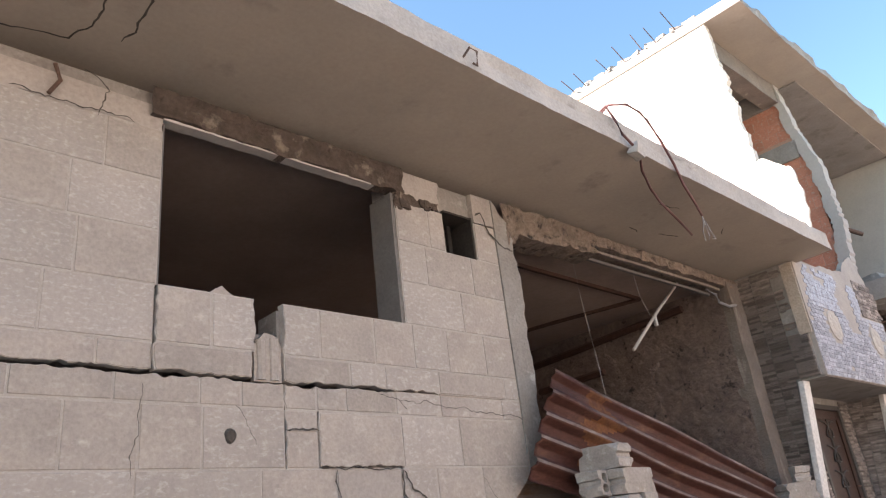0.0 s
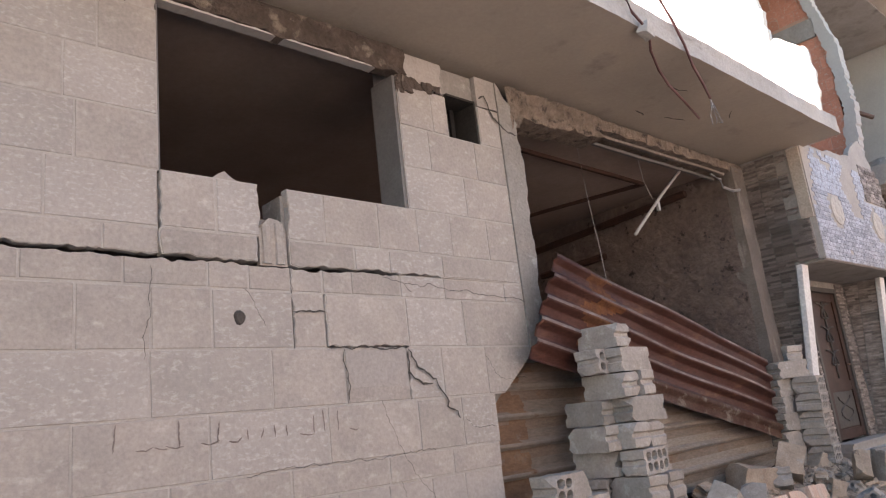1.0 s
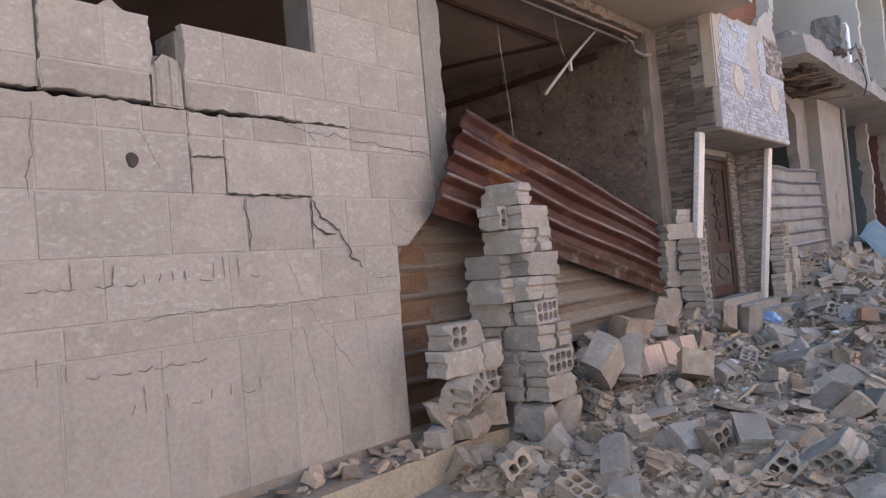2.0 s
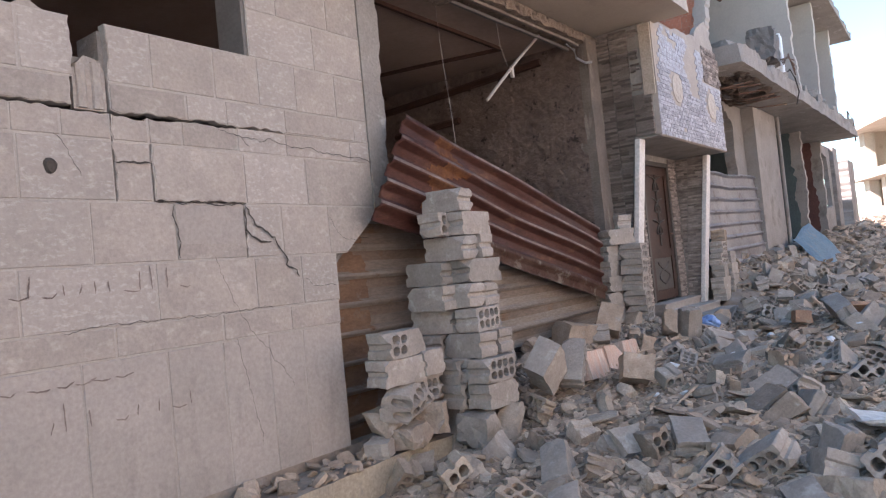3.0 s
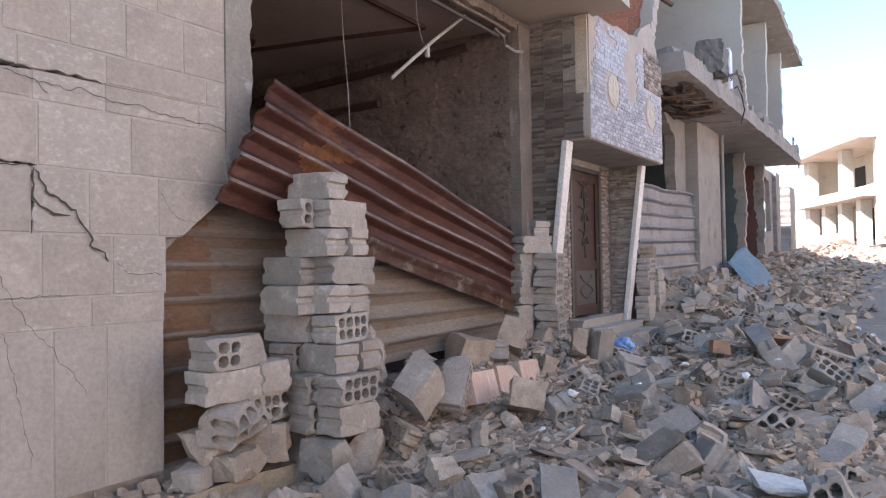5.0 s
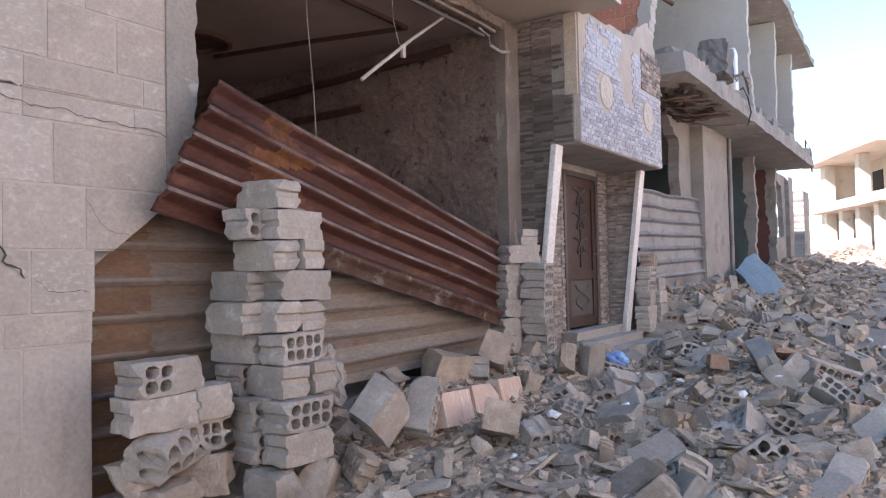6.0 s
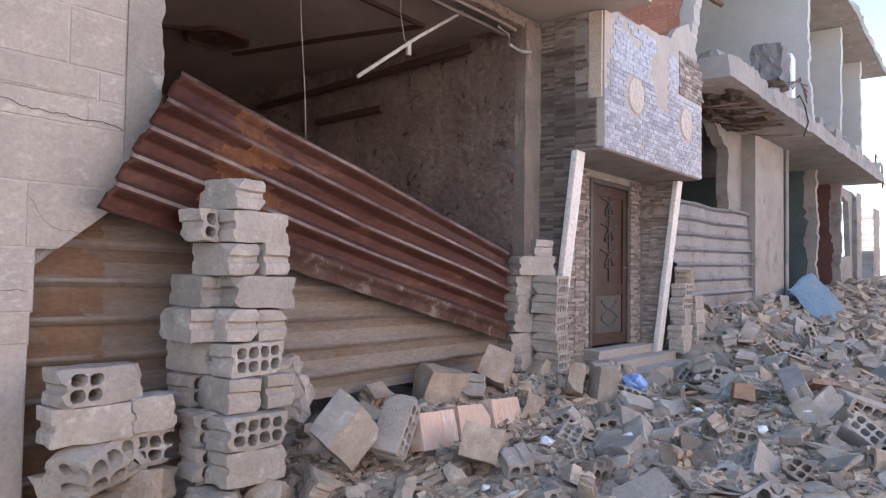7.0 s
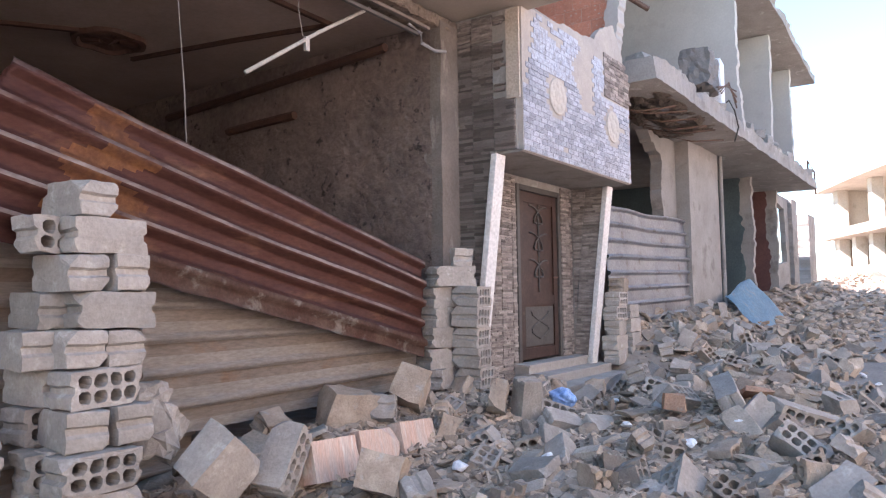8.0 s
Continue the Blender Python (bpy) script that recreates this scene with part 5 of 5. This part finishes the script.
for x0, x1, y0, y1, z0, z1, nm in ((0, 10.4, 2.2, 2.5, 0.0, 5.7, "wall"), (-0.3, 0.0, -0.2, 6.0, 0.0, 5.7, "wall"), (10.4, 26.0, -0.3, 0.1, 0.0, 6.5, "wall"), (-0.8, 10.4, -1.0, 2.4, 2.55, 2.85, "balcony"), (-1.0, 10.6, -1.2, 6.0, 5.65, 5.95, "roof"), (0.0, 10.4, 0.0, 0.25, 2.85, 3.3, "parapet"), (0.0, 6.0, 0.0, 0.3, 0.0, 0.8, "wall")):
    bm = bmesh.new()
    box(bm, x0, x1, y0, y1, z0, z1)
    roughen(bm, 3, 0.05, 1.0, 4)
    part(nm, bm, FAR_CREAM, far)
for x, z0, z1 in ((0.3, 0, 2.55), (2.9, 0, 2.55), (5.4, 0, 2.55), (7.9, 0, 2.55), (10.2, 0, 2.55), (0.3, 2.85, 5.65), (5.6, 2.85, 5.65), (10.2, 2.85, 5.65)):
    bm = bmesh.new()
    box(bm, x - 0.3, x + 0.3, -0.2, 0.4, z0, z1)
    part("column", bm, FAR_CREAM, far)
# Openings are not cut: black panels on the wall stand for their shade.
for x, z in ((2.5, 3.1), (7.5, 3.1), (4.0, 0.4), (8.8, 0.2)):
    bm = bmesh.new()
    box(bm, x - 0.7, x + 0.7, 2.15, 2.3, z, z + 1.9)
    part("window", bm, BLACK, far, "black panel for the shade in an empty opening")
bm = bmesh.new()
box(bm, 11.2, 12.7, -0.5, -0.35, 0.4, 1.7)
part("panel", bm, YELLOW, far, "yellow panel")

# ---- unseen walls added to bounce and block light ----
# Pale reflector wall out of view; throws sunlight back onto the facades.
bm = bmesh.new()
box(bm, -30, 30, -10.0, -9.5, 0, 6.5)
setting("wall_10", bm, BOUNCE_CREAM, "unseen plain wall added to bounce sunlight into the street", "wall")
# Tall block out of view, added to cast shade over the near street.
bm = bmesh.new()
box(bm, -22, -9.5, -0.2, 8.0, 0, 9.5)
setting("wall_11", bm, GREY_PLASTER, "unseen tall block added to shade the street", "wall")

# ---- marks on the house wall ----
rm = random.Random(31)
for pts, w in (
    ([(-1.46, 2.04), (-1.45, 1.86), (-1.36, 1.80), (-1.27, 1.80)], 0.016), ([(-1.46, 2.03), (-1.40, 1.92), (-1.24, 1.83), (-1.16, 1.64), (-1.07, 1.60), (-1.05, 1.55)], 0.014),
    ([(-1.98, 2.04), (-1.97, 1.72)], 0.010), ([(-2.1, 2.05), (-1.46, 2.045)], 0.010), ([(-2.33, 2.27), (-2.1, 2.27)], 0.012),
    ([(-1.62, 2.52), (-1.3, 2.47), (-1.2, 2.50), (-0.9, 2.46), (-0.2, 2.40)], 0.008), ([(-1.45, 2.49), (-1.38, 2.43)], 0.008),
    ([(-1.72, 1.72), (-1.62, 1.45), (-1.48, 1.22), (-1.36, 1.1), (-1.18, 0.82)], 0.005), ([(-1.62, 1.2), (-1.55, 0.9), (-1.48, 0.5)], 0.005),
    ([(-3.18, 2.5), (-3.2, 2.2), (-3.22, 2.0)], 0.006), ([(-0.72, 2.0), (-0.64, 1.86), (-0.52, 1.8), (-0.3, 1.8)], 0.004), ([(-1.0, 1.55), (-0.9, 1.48), (-0.7, 1.47)], 0.006),
    ([(-2.65, 2.4), (-2.58, 2.32), (-2.52, 2.18)], 0.006), ([(-0.43, 4.12), (-0.36, 4.16), (-0.28, 3.98), (-0.15, 3.9), (0.0, 3.88)], 0.018), ([(-3.5, 4.02), (-3.45, 4.2), (-3.6, 4.3)], 0.009),
    ([(-3.96, 4.05), (-3.3, 4.04)], 0.0085), ([(-2.7, 1.36), (-1.9, 1.36), (-1.3, 1.36)], 0.005)):
    bm = bmesh.new()
    path = []
    for a, b in zip(pts, pts[1:]):
        path += crooked(a, b, 0.010, rm, 0.022)[:-1]
    ribbon(bm, path + [pts[-1]], w if w > 0.008 else w * 0.65, -0.0125 if w > 0.006 else -0.0065, rm)
    part("crack", bm, CRACK, wall_a)
# faded scrawled lines of writing, as plain strokes
for x0, x1, z, h, n in ((-3.41, -1.92, 1.55, 0.09, 17), (-3.25, -2.35, 1.09, 0.10, 8), (-2.85, -1.89, 0.86, 0.10, 8)):
    for k in range(n):
        x = x0 + (x1 - x0) * (k + rm.uniform(0.1, 0.7)) / n
        bm = bmesh.new()
        if rm.random() < 0.45:
            p = [(x, z), (x + rm.uniform(-0.01, 0.02), z + h * rm.uniform(0.6, 1.5))]
        else:
            p = [(x, z + rm.uniform(0, 0.012)), (x + 0.05, z - 0.006), (x + rm.uniform(0.07, 0.12), z + rm.uniform(-0.005, 0.02))]
        ribbon(bm, sum((crooked(a, b, 0.002, rm, 0.012)[:-1] for a, b in zip(p, p[1:])), []) + [p[-1]], 0.0085, -0.0062, rm)
        part("writing_bar", bm, CHARCOAL, wall_a)
# cracks in the slab's underside
for pts, w in (([(-4.2, -0.10), (-3.9, -0.15), (-3.74, -0.18), (-3.67, -0.34), (-3.69, -0.60), (-3.6, -0.9)], 0.014), ([(-3.50, -0.30), (-3.47, -0.45), (-3.51, -0.72), (-3.45, -1.0)], 0.016), ([(1.4, -0.75), (1.7, -0.8)], 0.012), ([(2.0, -0.35), (2.3, -0.42)], 0.016), ([(1.55, -0.3), (1.75, -0.26)], 0.014), ([(2.6, -0.8), (2.75, -0.7)], 0.012)):
    bm = bmesh.new()
    path = []
    for a, b in zip(pts, pts[1:]):
        path += crooked(a, b, 0.012, rm, 0.035)[:-1]
    ribbon(bm, path + [pts[-1]], w, 0.0, rm)
    for v in bm.verts:
        v.co = Vector((v.co.x, v.co.z, 4.332 + 0.044 * max(0, min(1, (-v.co.z - 0.0) / 0.97))))
    ob = part("slab_crack", bm, CRACK)
    tagged(ob, "dark crack in the slab's painted underside", "crack", "", "structure")
bm = bmesh.new()
tube(bm, [(-3.75, -0.01, 4.27), (-3.72, -0.03, 4.16), (-3.77, -0.02, 4.06)], 0.013, 6)
tagged(part("rebar", bm, STEEL), "short rusty bar poking from the wall top", "rebar", "wall rebars")
bm = bmesh.new()
prism(bm, [(-2.83, 3.045), (-2.62, 3.045), (-2.66, 3.07), (-2.72, 3.12), (-2.8, 3.06)], "y", 0.02, 0.2)
roughen(bm, 1, 0.008, 12, 3)
tagged(part("sill_shard", bm, BLOCK), "broken concrete shard lying on the window sill", "rubble")

# ---- cables over the slab ----
for pts in ([(0.0, -1.05, 4.66), (0.01, -1.2, 4.71), (0.1, -1.21, 4.6), (0.18, -1.2, 4.5), (0.39, -1.2, 4.40), (0.55, -1.1, 4.32), (0.9, -0.96, 4.30), (1.24, -0.85, 4.30), (1.85, -0.70, 4.30), (2.25, -0.6, 4.29)], [(0.02, -1.1, 4.66), (0.06, -1.2, 4.74), (0.3, -1.23, 4.82), (0.5, -1.23, 4.82), (0.63, -1.22, 4.78), (0.80, -1.21, 4.64), (0.96, -1.2, 4.46), (1.2, -1.13, 4.34), (1.55, -1.03, 4.30), (1.86, -0.93, 4.28)]):
    bm = bmesh.new()
    tube(bm, pts, 0.012, 7)
    tagged(part("cable", bm, CABLE, smooth=True), "red-brown cable hanging over the slab edge", "cable", "slab cables")
for k in range(3):
    bm = bmesh.new()
    tube(bm, [(1.86, -0.93, 4.28), (1.89 + 0.03 * k, -0.91, 4.20 + 0.02 * k), (1.88 + 0.07 * k, -0.89 - 0.02 * k, 4.12 - 0.03 * k), (1.95 + 0.08 * k, -0.86, 4.05 + 0.03 * k)], 0.005, 5)
    tagged(part("wire_end", bm, ZINC), "frayed pale wire end under the slab", "wire", "wire ends")
tagged(part("cable_lump", chunk(411, (0.14, 0.1, 0.12), 16, SLAB_EDGE), None, at=pose(0.36, -1.2, 4.4, 10, 20, 0)), "concrete lump caught in the slab cables", "rubble")
bm = bmesh.new()
tube(bm, [(-1.62, -1.16, 4.5), (-1.6, -1.22, 4.56), (-1.53, -1.22, 4.56), (-1.5, -1.18, 4.48), (-1.56, -1.2, 4.46)], 0.009, 6)
tagged(part("hook", bm, STEEL), "small rusty hook on the slab edge", "hook")

# ---- in the shop ----
bm = bmesh.new()
tube(bm, [(3.35, 0.25, 4.22), (2.6, 0.17, 3.75), (1.75, 0.07, 3.18)], 0.017, 8)
lamp = tagged(part("tube_lamp", bm, DUSTY_TUBE, smooth=True), "dangling dead white tube lamp in the shop opening", "lamp")
bm = bmesh.new()
box(bm, 2.42, 2.46, 0.13, 0.16, 3.54, 3.66)
part("clip", bm, DUSTY_TUBE, lamp)
bm = bmesh.new()
tube(bm, [(1.32, 0.3, 4.27), (1.33, 0.28, 3.6), (1.37, 0.26, 3.0), (1.40, 0.25, 2.3)], 0.0042, 5)
tagged(part("wire", bm, GREY_PLASTER), "thin pale wire hanging from the shop ceiling", "wire", "ceiling wires")
bm = bmesh.new()
tube(bm, [(2.55, 0.35, 4.27), (2.5, 0.3, 3.95), (2.45, 0.2, 3.68)], 0.004, 5)
tagged(part("wire", bm, GREY_PLASTER), "thin wire between ceiling and tube lamp", "wire", "ceiling wires")
for pts in ([(0.3, 0.80, 4.25), (1.9, 0.84, 4.25), (3.5, 0.88, 4.25)], [(3.5, 0.88, 4.25), (3.2, 2.0, 4.25), (2.9, 3.4, 4.25)], [(1.2, 3.6, 4.25), (2.2, 2.9, 4.25)]):
    bm = bmesh.new()
    tube(bm, pts, 0.03, 4)
    tagged(part("steel_angle", bm, STAIN), "brown rusted steel angle under the shop ceiling", "steel angle", "ceiling angles")
for y, z, m in ((0.06, 4.18, PILASTER), (0.2, 4.16, REVEAL), (0.12, 4.22, PILASTER)):
    bm = bmesh.new()
    box(bm, 1.2, 4.05, y, y + 0.035, z, z + 0.03)
    bmesh.ops.subdivide_edges(bm, edges=bm.edges[:], cuts=8, use_grid_fill=True)
    roughen(bm, 0, 0.012, 2, 5)
    tagged(part("shutter_rail", bm, m), "grey metal shutter rail over the shop opening", "rail", "shutter rails")
bm = bmesh.new()
rings = [[bm.verts.new((r * math.cos(6.2832 * k / 28), r * math.sin(6.2832 * k / 28), z + 0.012 * math.sin(k * 1.1))) for k in range(28)] for r, z in ((0.37, 0.02), (0.36, -0.03), (0.31, -0.04), (0.28, -0.005), (0.1, 0.0))]
for a, b in zip(rings, rings[1:]):
    for k in range(28):
        bm.faces.new((a[k], a[(k + 1) % 28], b[(k + 1) % 28], b[k]))
bm.faces.new(rings[-1])
tagged(part("ceiling_rose", bm, STAIN, at=pose(2.42, 3.04, 4.25)), "round broken ceiling rose in the shop", "ceiling rose")
for pts in ([(4.08, 3.2, 3.6), (4.06, 2.0, 3.62)], [(4.05, 4.4, 3.95), (4.02, 2.4, 4.02), (4.0, 0.6, 4.1)]):
    bm = bmesh.new()
    tube(bm, pts, 0.05, 6)
    tagged(part("beam_stub", bm, STAIN), "dark charred beam along the shop's side wall", "beam", "charred beams")
bm = bmesh.new()
tube(bm, [(3.75, 0.1, 4.16), (3.9, 0.06, 4.1), (3.85, 0.02, 3.98), (4.05, 0.0, 3.95), (4.2, -0.02, 3.98)], 0.018, 6)
tagged(part("bent_strip", bm, ZINC), "bent pale metal strip at the opening's corner", "metal strip")

# ---- rubble ----
HERO_SPOTS = []


def hero(me, x, y, z, rx, ry, rz, name, label, cat, group, s=1.0, r=0.2):
    HERO_SPOTS.append((x, y, r))
    return tagged(part(name, me, None, at=pose(x, y, z, rx, ry, rz) @ Matrix.Scale(s, 4)), label, cat, group)


LB = "dusty grey hollow concrete block lying in the rubble"
hero(chunk(500, (0.38, 0.20, 0.33), 34, BLOCK, 0.08, 3, 0.035), 0.87, -0.80, 0.62, 24, 36, 14, "concrete_cube", "large tilted grey concrete cube at the stack's foot", "rubble", "rubble lumps", 1.0, 0.26)
hero(chunk(501, (0.3, 0.3, 0.34), 16, BLOCK, 0.3, 4, 0.16), 0.72, -0.42, 0.78, 10, 10, 40, "rubble_chunk", "pale crushed concrete lump behind the cube", "rubble", "rubble lumps")
hero(chunk(502, (0.26, 0.22, 0.26), 18, BLOCK, 0.3, 4, 0.16), 0.66, -0.38, 0.98, 0, 20, 10, "rubble_chunk", "pale crushed concrete lump beside the stack", "rubble", "rubble lumps")
hero(BLOCKS[1], 1.30, -0.82, 0.58, 10, -55, 10, "hollow_block", LB, "concrete block", "loose blocks")
PINK = mat("pink_marbled_stone", (0.56, 0.36, 0.27), (0.50, 0.44, 0.38), rough=0.6, scale=5, fine=50, c3=(0.6, 0.54, 0.48), c3_scale=7, c3_stretch=(2.5, 1, 0.4), bump=0.3, rnd=0.08, stretch=(2.5, 1, 0.4))
for k in range(3):
    hero(chunk(510 + k, (0.44, 0.16, 0.26), 34, PINK, 0.05, 3, 0.02), 1.72 + 0.46 * k, -0.78 + 0.02 * k, 0.49 - 0.01 * k, -14, 4, 3, "pink_stone", "pink and cream veined stone slab in the rubble", "stone", "pink stones", 1.0, 0.3)
hero(chunk(520, (0.46, 0.34, 0.34), 22), 2.45, -0.28, 0.66, 5, 12, -20, "rubble_chunk", "broad grey concrete chunk against the metal sheet", "rubble", "rubble lumps", 1.0, 0.25)
hero(HALF[0], 2.72, -0.42, 0.62, 0, 25, 30, "broken_block", "broken grey hollow block in the rubble", "concrete block", "broken blocks")
hero(chunk(521, (0.38, 0.28, 0.34), 20), 3.12, -0.38, 0.76, 20, 25, 30, "rubble_chunk", "tilted grey concrete chunk against the metal sheet", "rubble", "rubble lumps", 1.0, 0.22)
hero(chunk(522, (0.18, 0.18, 0.3), 18), 3.72, -0.85, 0.66, 10, 25, 30, "rubble_chunk", "pale upright concrete chunk in the rubble", "rubble", "rubble lumps")
hero(BLOCKS[2], 3.98, -0.98, 0.60, 0, 78, 60, "hollow_block", LB, "concrete block", "loose blocks")
hero(chunk(523, (0.42, 0.3, 0.26), 22), 1.75, -1.20, 0.46, 12, 15, 30, "rubble_chunk", "dark grey concrete chunk before the pink stones", "rubble", "rubble lumps")
hero(BLOCKS[0], 1.16, -2.74, 0.27, -52, 10, 28, "hollow_block", LB, "concrete block", "loose blocks")
hero(chunk(524, (0.42, 0.30, 0.05), 18, MARBLE), 0.80, -3.18, 0.30, 5, 3, 20, "pale_plate", "thin pale plate on a hollow block", "rubble", "rubble shards")
hero(BLOCKS[3], 0.90, -3.10, 0.16, 0, 0, 25, "hollow_block", LB, "concrete block", "loose blocks")
LONG = hollow_block(61, L=0.8, H=0.2, D=0.2, cols=7)
hero(LONG, 4.85, -3.08, 0.47, 18, 17, -34, "long_hollow_block", "long hollow ceiling block lying in the rubble", "concrete block", "long blocks", 1.0, 0.4)
LONG2 = hollow_block(62, L=0.9, H=0.2, D=0.2, cols=7, cut=[((0.3, 0, 0), (1, 0.2, 0.3))])
hero(LONG2, 5.25, -2.35, 0.62, 65, -8, 20, "long_hollow_block", "broken long hollow ceiling block on the heap", "concrete block", "long blocks", 1.0, 0.4)
hero(chunk(525, (0.24, 0.2, 0.16), 20, TERRA), 4.68, -2.05, 0.58, 5, 5, 20, "tan_lump", "tan stone lump on the heap", "rubble", "tan lumps")
hero(chunk(526, (0.5, 0.3, 0.06), 14, TERRA), 5.7, -2.5, 0.55, 10, 20, 20, "rusty_plate", "rust-brown plate under a broken block", "rubble", "rubble shards")
hero(BLOCKS[1], 5.0, -2.0, 0.55, -50, 10, -10, "hollow_block", LB, "concrete block", "loose blocks")
hero(BLOCKS[2], 6.55, -1.05, 0.60, -20, 5, 10, "hollow_block", LB, "concrete block", "loose blocks")
for k, (x, y, z, s) in enumerate(((5.05, -0.45, 0.58, 0.26), (5.30, -0.62, 0.56, 0.22), (5.45, -0.30, 0.58, 0.2), (5.75, -0.85, 0.50, 0.24))):
    hero(chunk(530 + k, (s, s * 0.8, s * 0.75), 18, RUBBLE if k % 2 else RUBBLE_PALE, 0.2, 3, 0.08), x, y, z, 14 * k, 20 - 9 * k, 35 * k, "rubble_chunk", "dusty broken concrete chunk beside the entrance steps", "rubble", "rubble lumps", 1.0, 0.14)
# crumpled blue bag
bm = bmesh.new()
bmesh.ops.create_icosphere(bm, subdivisions=4, radius=0.12)
for v in bm.verts:
    v.co *= 1 + 0.35 * noise.noise(v.co * 9) + 0.15 * noise.noise(v.co * 25)
    v.co.z *= 0.75
HERO_SPOTS.append((4.62, -1.02, 0.16))
tagged(part("plastic_bag", bm, BAG_BLUE, at=pose(4.62, -1.02, 0.56)), "crumpled blue plastic bag in the rubble", "bag")
# scraps of plastic and paper
rs = random.Random(63)
for k in range(11):
    x, y = rs.uniform(0.6, 9.0), rs.uniform(-3.4, -0.9)
    bm = bmesh.new()
    bmesh.ops.create_icosphere(bm, subdivisions=2, radius=rs.uniform(0.03, 0.06))
    for v in bm.verts:
        v.co *= 1 + 0.6 * noise.noise(v.co * 30 + Vector((k, 0, 0)))
        v.co.z *= 0.5
    tagged(part("plastic_scrap", bm, PLASTIC_WHITE, at=pose(x, y, ground_z(x, y) + 0.07, rs.uniform(-40, 40), 0, 50 * k)), "crumpled whitish plastic scrap in the rubble", "scrap", "scraps")
rr = random.Random(77)


def in_field(x, y):
    edge = -4.8 + 1.75 * smoothstep(4.0, 8.5, x)
    if x < 0.45 and y > -0.48:
        return False
    if y > (-0.64 if 4.9 < x < 7.9 else -0.12):
        return False
    return y > edge + 0.4 * noise.noise(Vector((x, 0, 3))) and x > -0.9 - 0.5 * (y + 0.5) * 0.2


def drop(me, name, label, cat, group, x, y, lift, tilt, s=1.0):
    ob = tagged(part(name, me, None, at=pose(x, y, ground_z(x, y) + lift, rr.uniform(-tilt, tilt), rr.uniform(-tilt, tilt), rr.uniform(0, 360)) @ Matrix.Scale(s, 4)), label, cat, group)
    return ob


taken = list(HERO_SPOTS)


def free(x, y, r):
    if any((x - a) ** 2 + (y - b) ** 2 < (r + c) ** 2 * 0.5 for a, b, c in taken):
        return False
    taken.append((x, y, r))
    return True


count = 0
for _ in range(9000):
    x = -0.8 + 13.5 * rr.random() ** 1.6
    y = rr.uniform(-4.6, -0.1)
    if not in_field(x, y) or math.hypot(x + 1.7, y + 4.1) < 1.2:
        continue
    k = rr.random()
    if k < 0.13 and free(x, y, 0.16):
        drop(rr.choice(BLOCKS + HALF), "hollow_block", "dusty grey hollow concrete block lying in the rubble", "concrete block", "loose blocks", x, y, rr.uniform(-0.03, 0.09), 55, rr.uniform(0.85, 1.0))
    elif k < 0.50 and free(x, y, 0.14):
        drop(rr.choice(HALF), "broken_block", "broken grey hollow block in the rubble", "concrete block", "broken blocks", x, y, rr.uniform(-0.03, 0.07), 80, rr.uniform(0.8, 1.05))
    elif k < 0.74 and free(x, y, 0.12):
        drop(rr.choice(CHUNKS), "rubble_chunk", "angular grey concrete chunk in the rubble", "rubble", "rubble lumps", x, y, rr.uniform(-0.02, 0.05), 45, 0.55 + 1.0 * rr.random() ** 2.0)
    elif free(x, y, 0.16):
        drop(rr.choice(SHARDS), "slab_shard", "flat grey plaster shard in the rubble", "rubble", "rubble shards", x, y, rr.uniform(0.02, 0.07), 30, rr.uniform(0.7, 1.1))
    count += 1
    if len(taken) > 640:
        break

# small bits, past counting
templates = []
for s in range(10):
    me = chunk(200 + s, (1.0, rr.uniform(0.45, 0.95), rr.uniform(0.12, 0.5)), 9, cuts=0)
    templates.append(([tuple(v.co) for v in me.vertices], [tuple(p.vertices) for p in me.polygons]))
    bpy.data.meshes.remove(me)
verts, faces = [], []
made = 0
while made < 85000:
    x = -1.6 + (9.0 * rr.random() if rr.random() < 0.75 else 40 * rr.random() ** 1.5)
    y = rr.uniform(-5.0, -0.05) if rr.random() < 0.93 else rr.uniform(-9, -4.5)
    if y > -4.6 and not in_field(x, y) and rr.random() > (0.0 if (x < 0.45 and y > -0.48) or y > -0.7 else 0.10):
        continue
    if y > -0.60 and 5.5 < x < 7.9:
        continue
    if math.hypot(x + 1.7, y + 4.1) < 0.8:
        continue
    far_k = 1 + max(0.0, x - 6) * 0.09
    s = min(0.5, (0.012 + 0.125 * rr.random() ** 3.6) * far_k)
    m = pose(x, y, ground_z(x, y) + s * 0.10, rr.uniform(-32, 32), rr.uniform(-32, 32), rr.uniform(0, 360))
    vs, fs = templates[rr.randrange(10)]
    o = len(verts)
    verts += [tuple(m @ (Vector(v) * s)) for v in vs]
    faces += [tuple(i + o for i in f) for f in fs]
    made += 1
for k in range(160):
    # crumbs on the pavement along the wall
    x, y = -0.75 - 1.6 * rr.random() ** 1.7, rr.uniform(-0.38, -0.02)
    s = 0.015 + 0.13 * rr.random() ** 3.5
    m = pose(x, y, 0.24 + s * 0.2, rr.uniform(-40, 40), rr.uniform(-40, 40), rr.uniform(0, 360))
    vs, fs = templates[rr.randrange(10)]
    o = len(verts)
    verts += [tuple(m @ (Vector(v) * s)) for v in vs]
    faces += [tuple(i + o for i in f) for f in fs]
me = bpy.data.meshes.new("rubble_bits")
me.from_pydata(verts, [], faces)
me.materials.append(RUBBLE_BITS)
tagged(new("rubble_bits", me), "grey broken concrete and stone bits over the street", "rubble", "", "stuff")
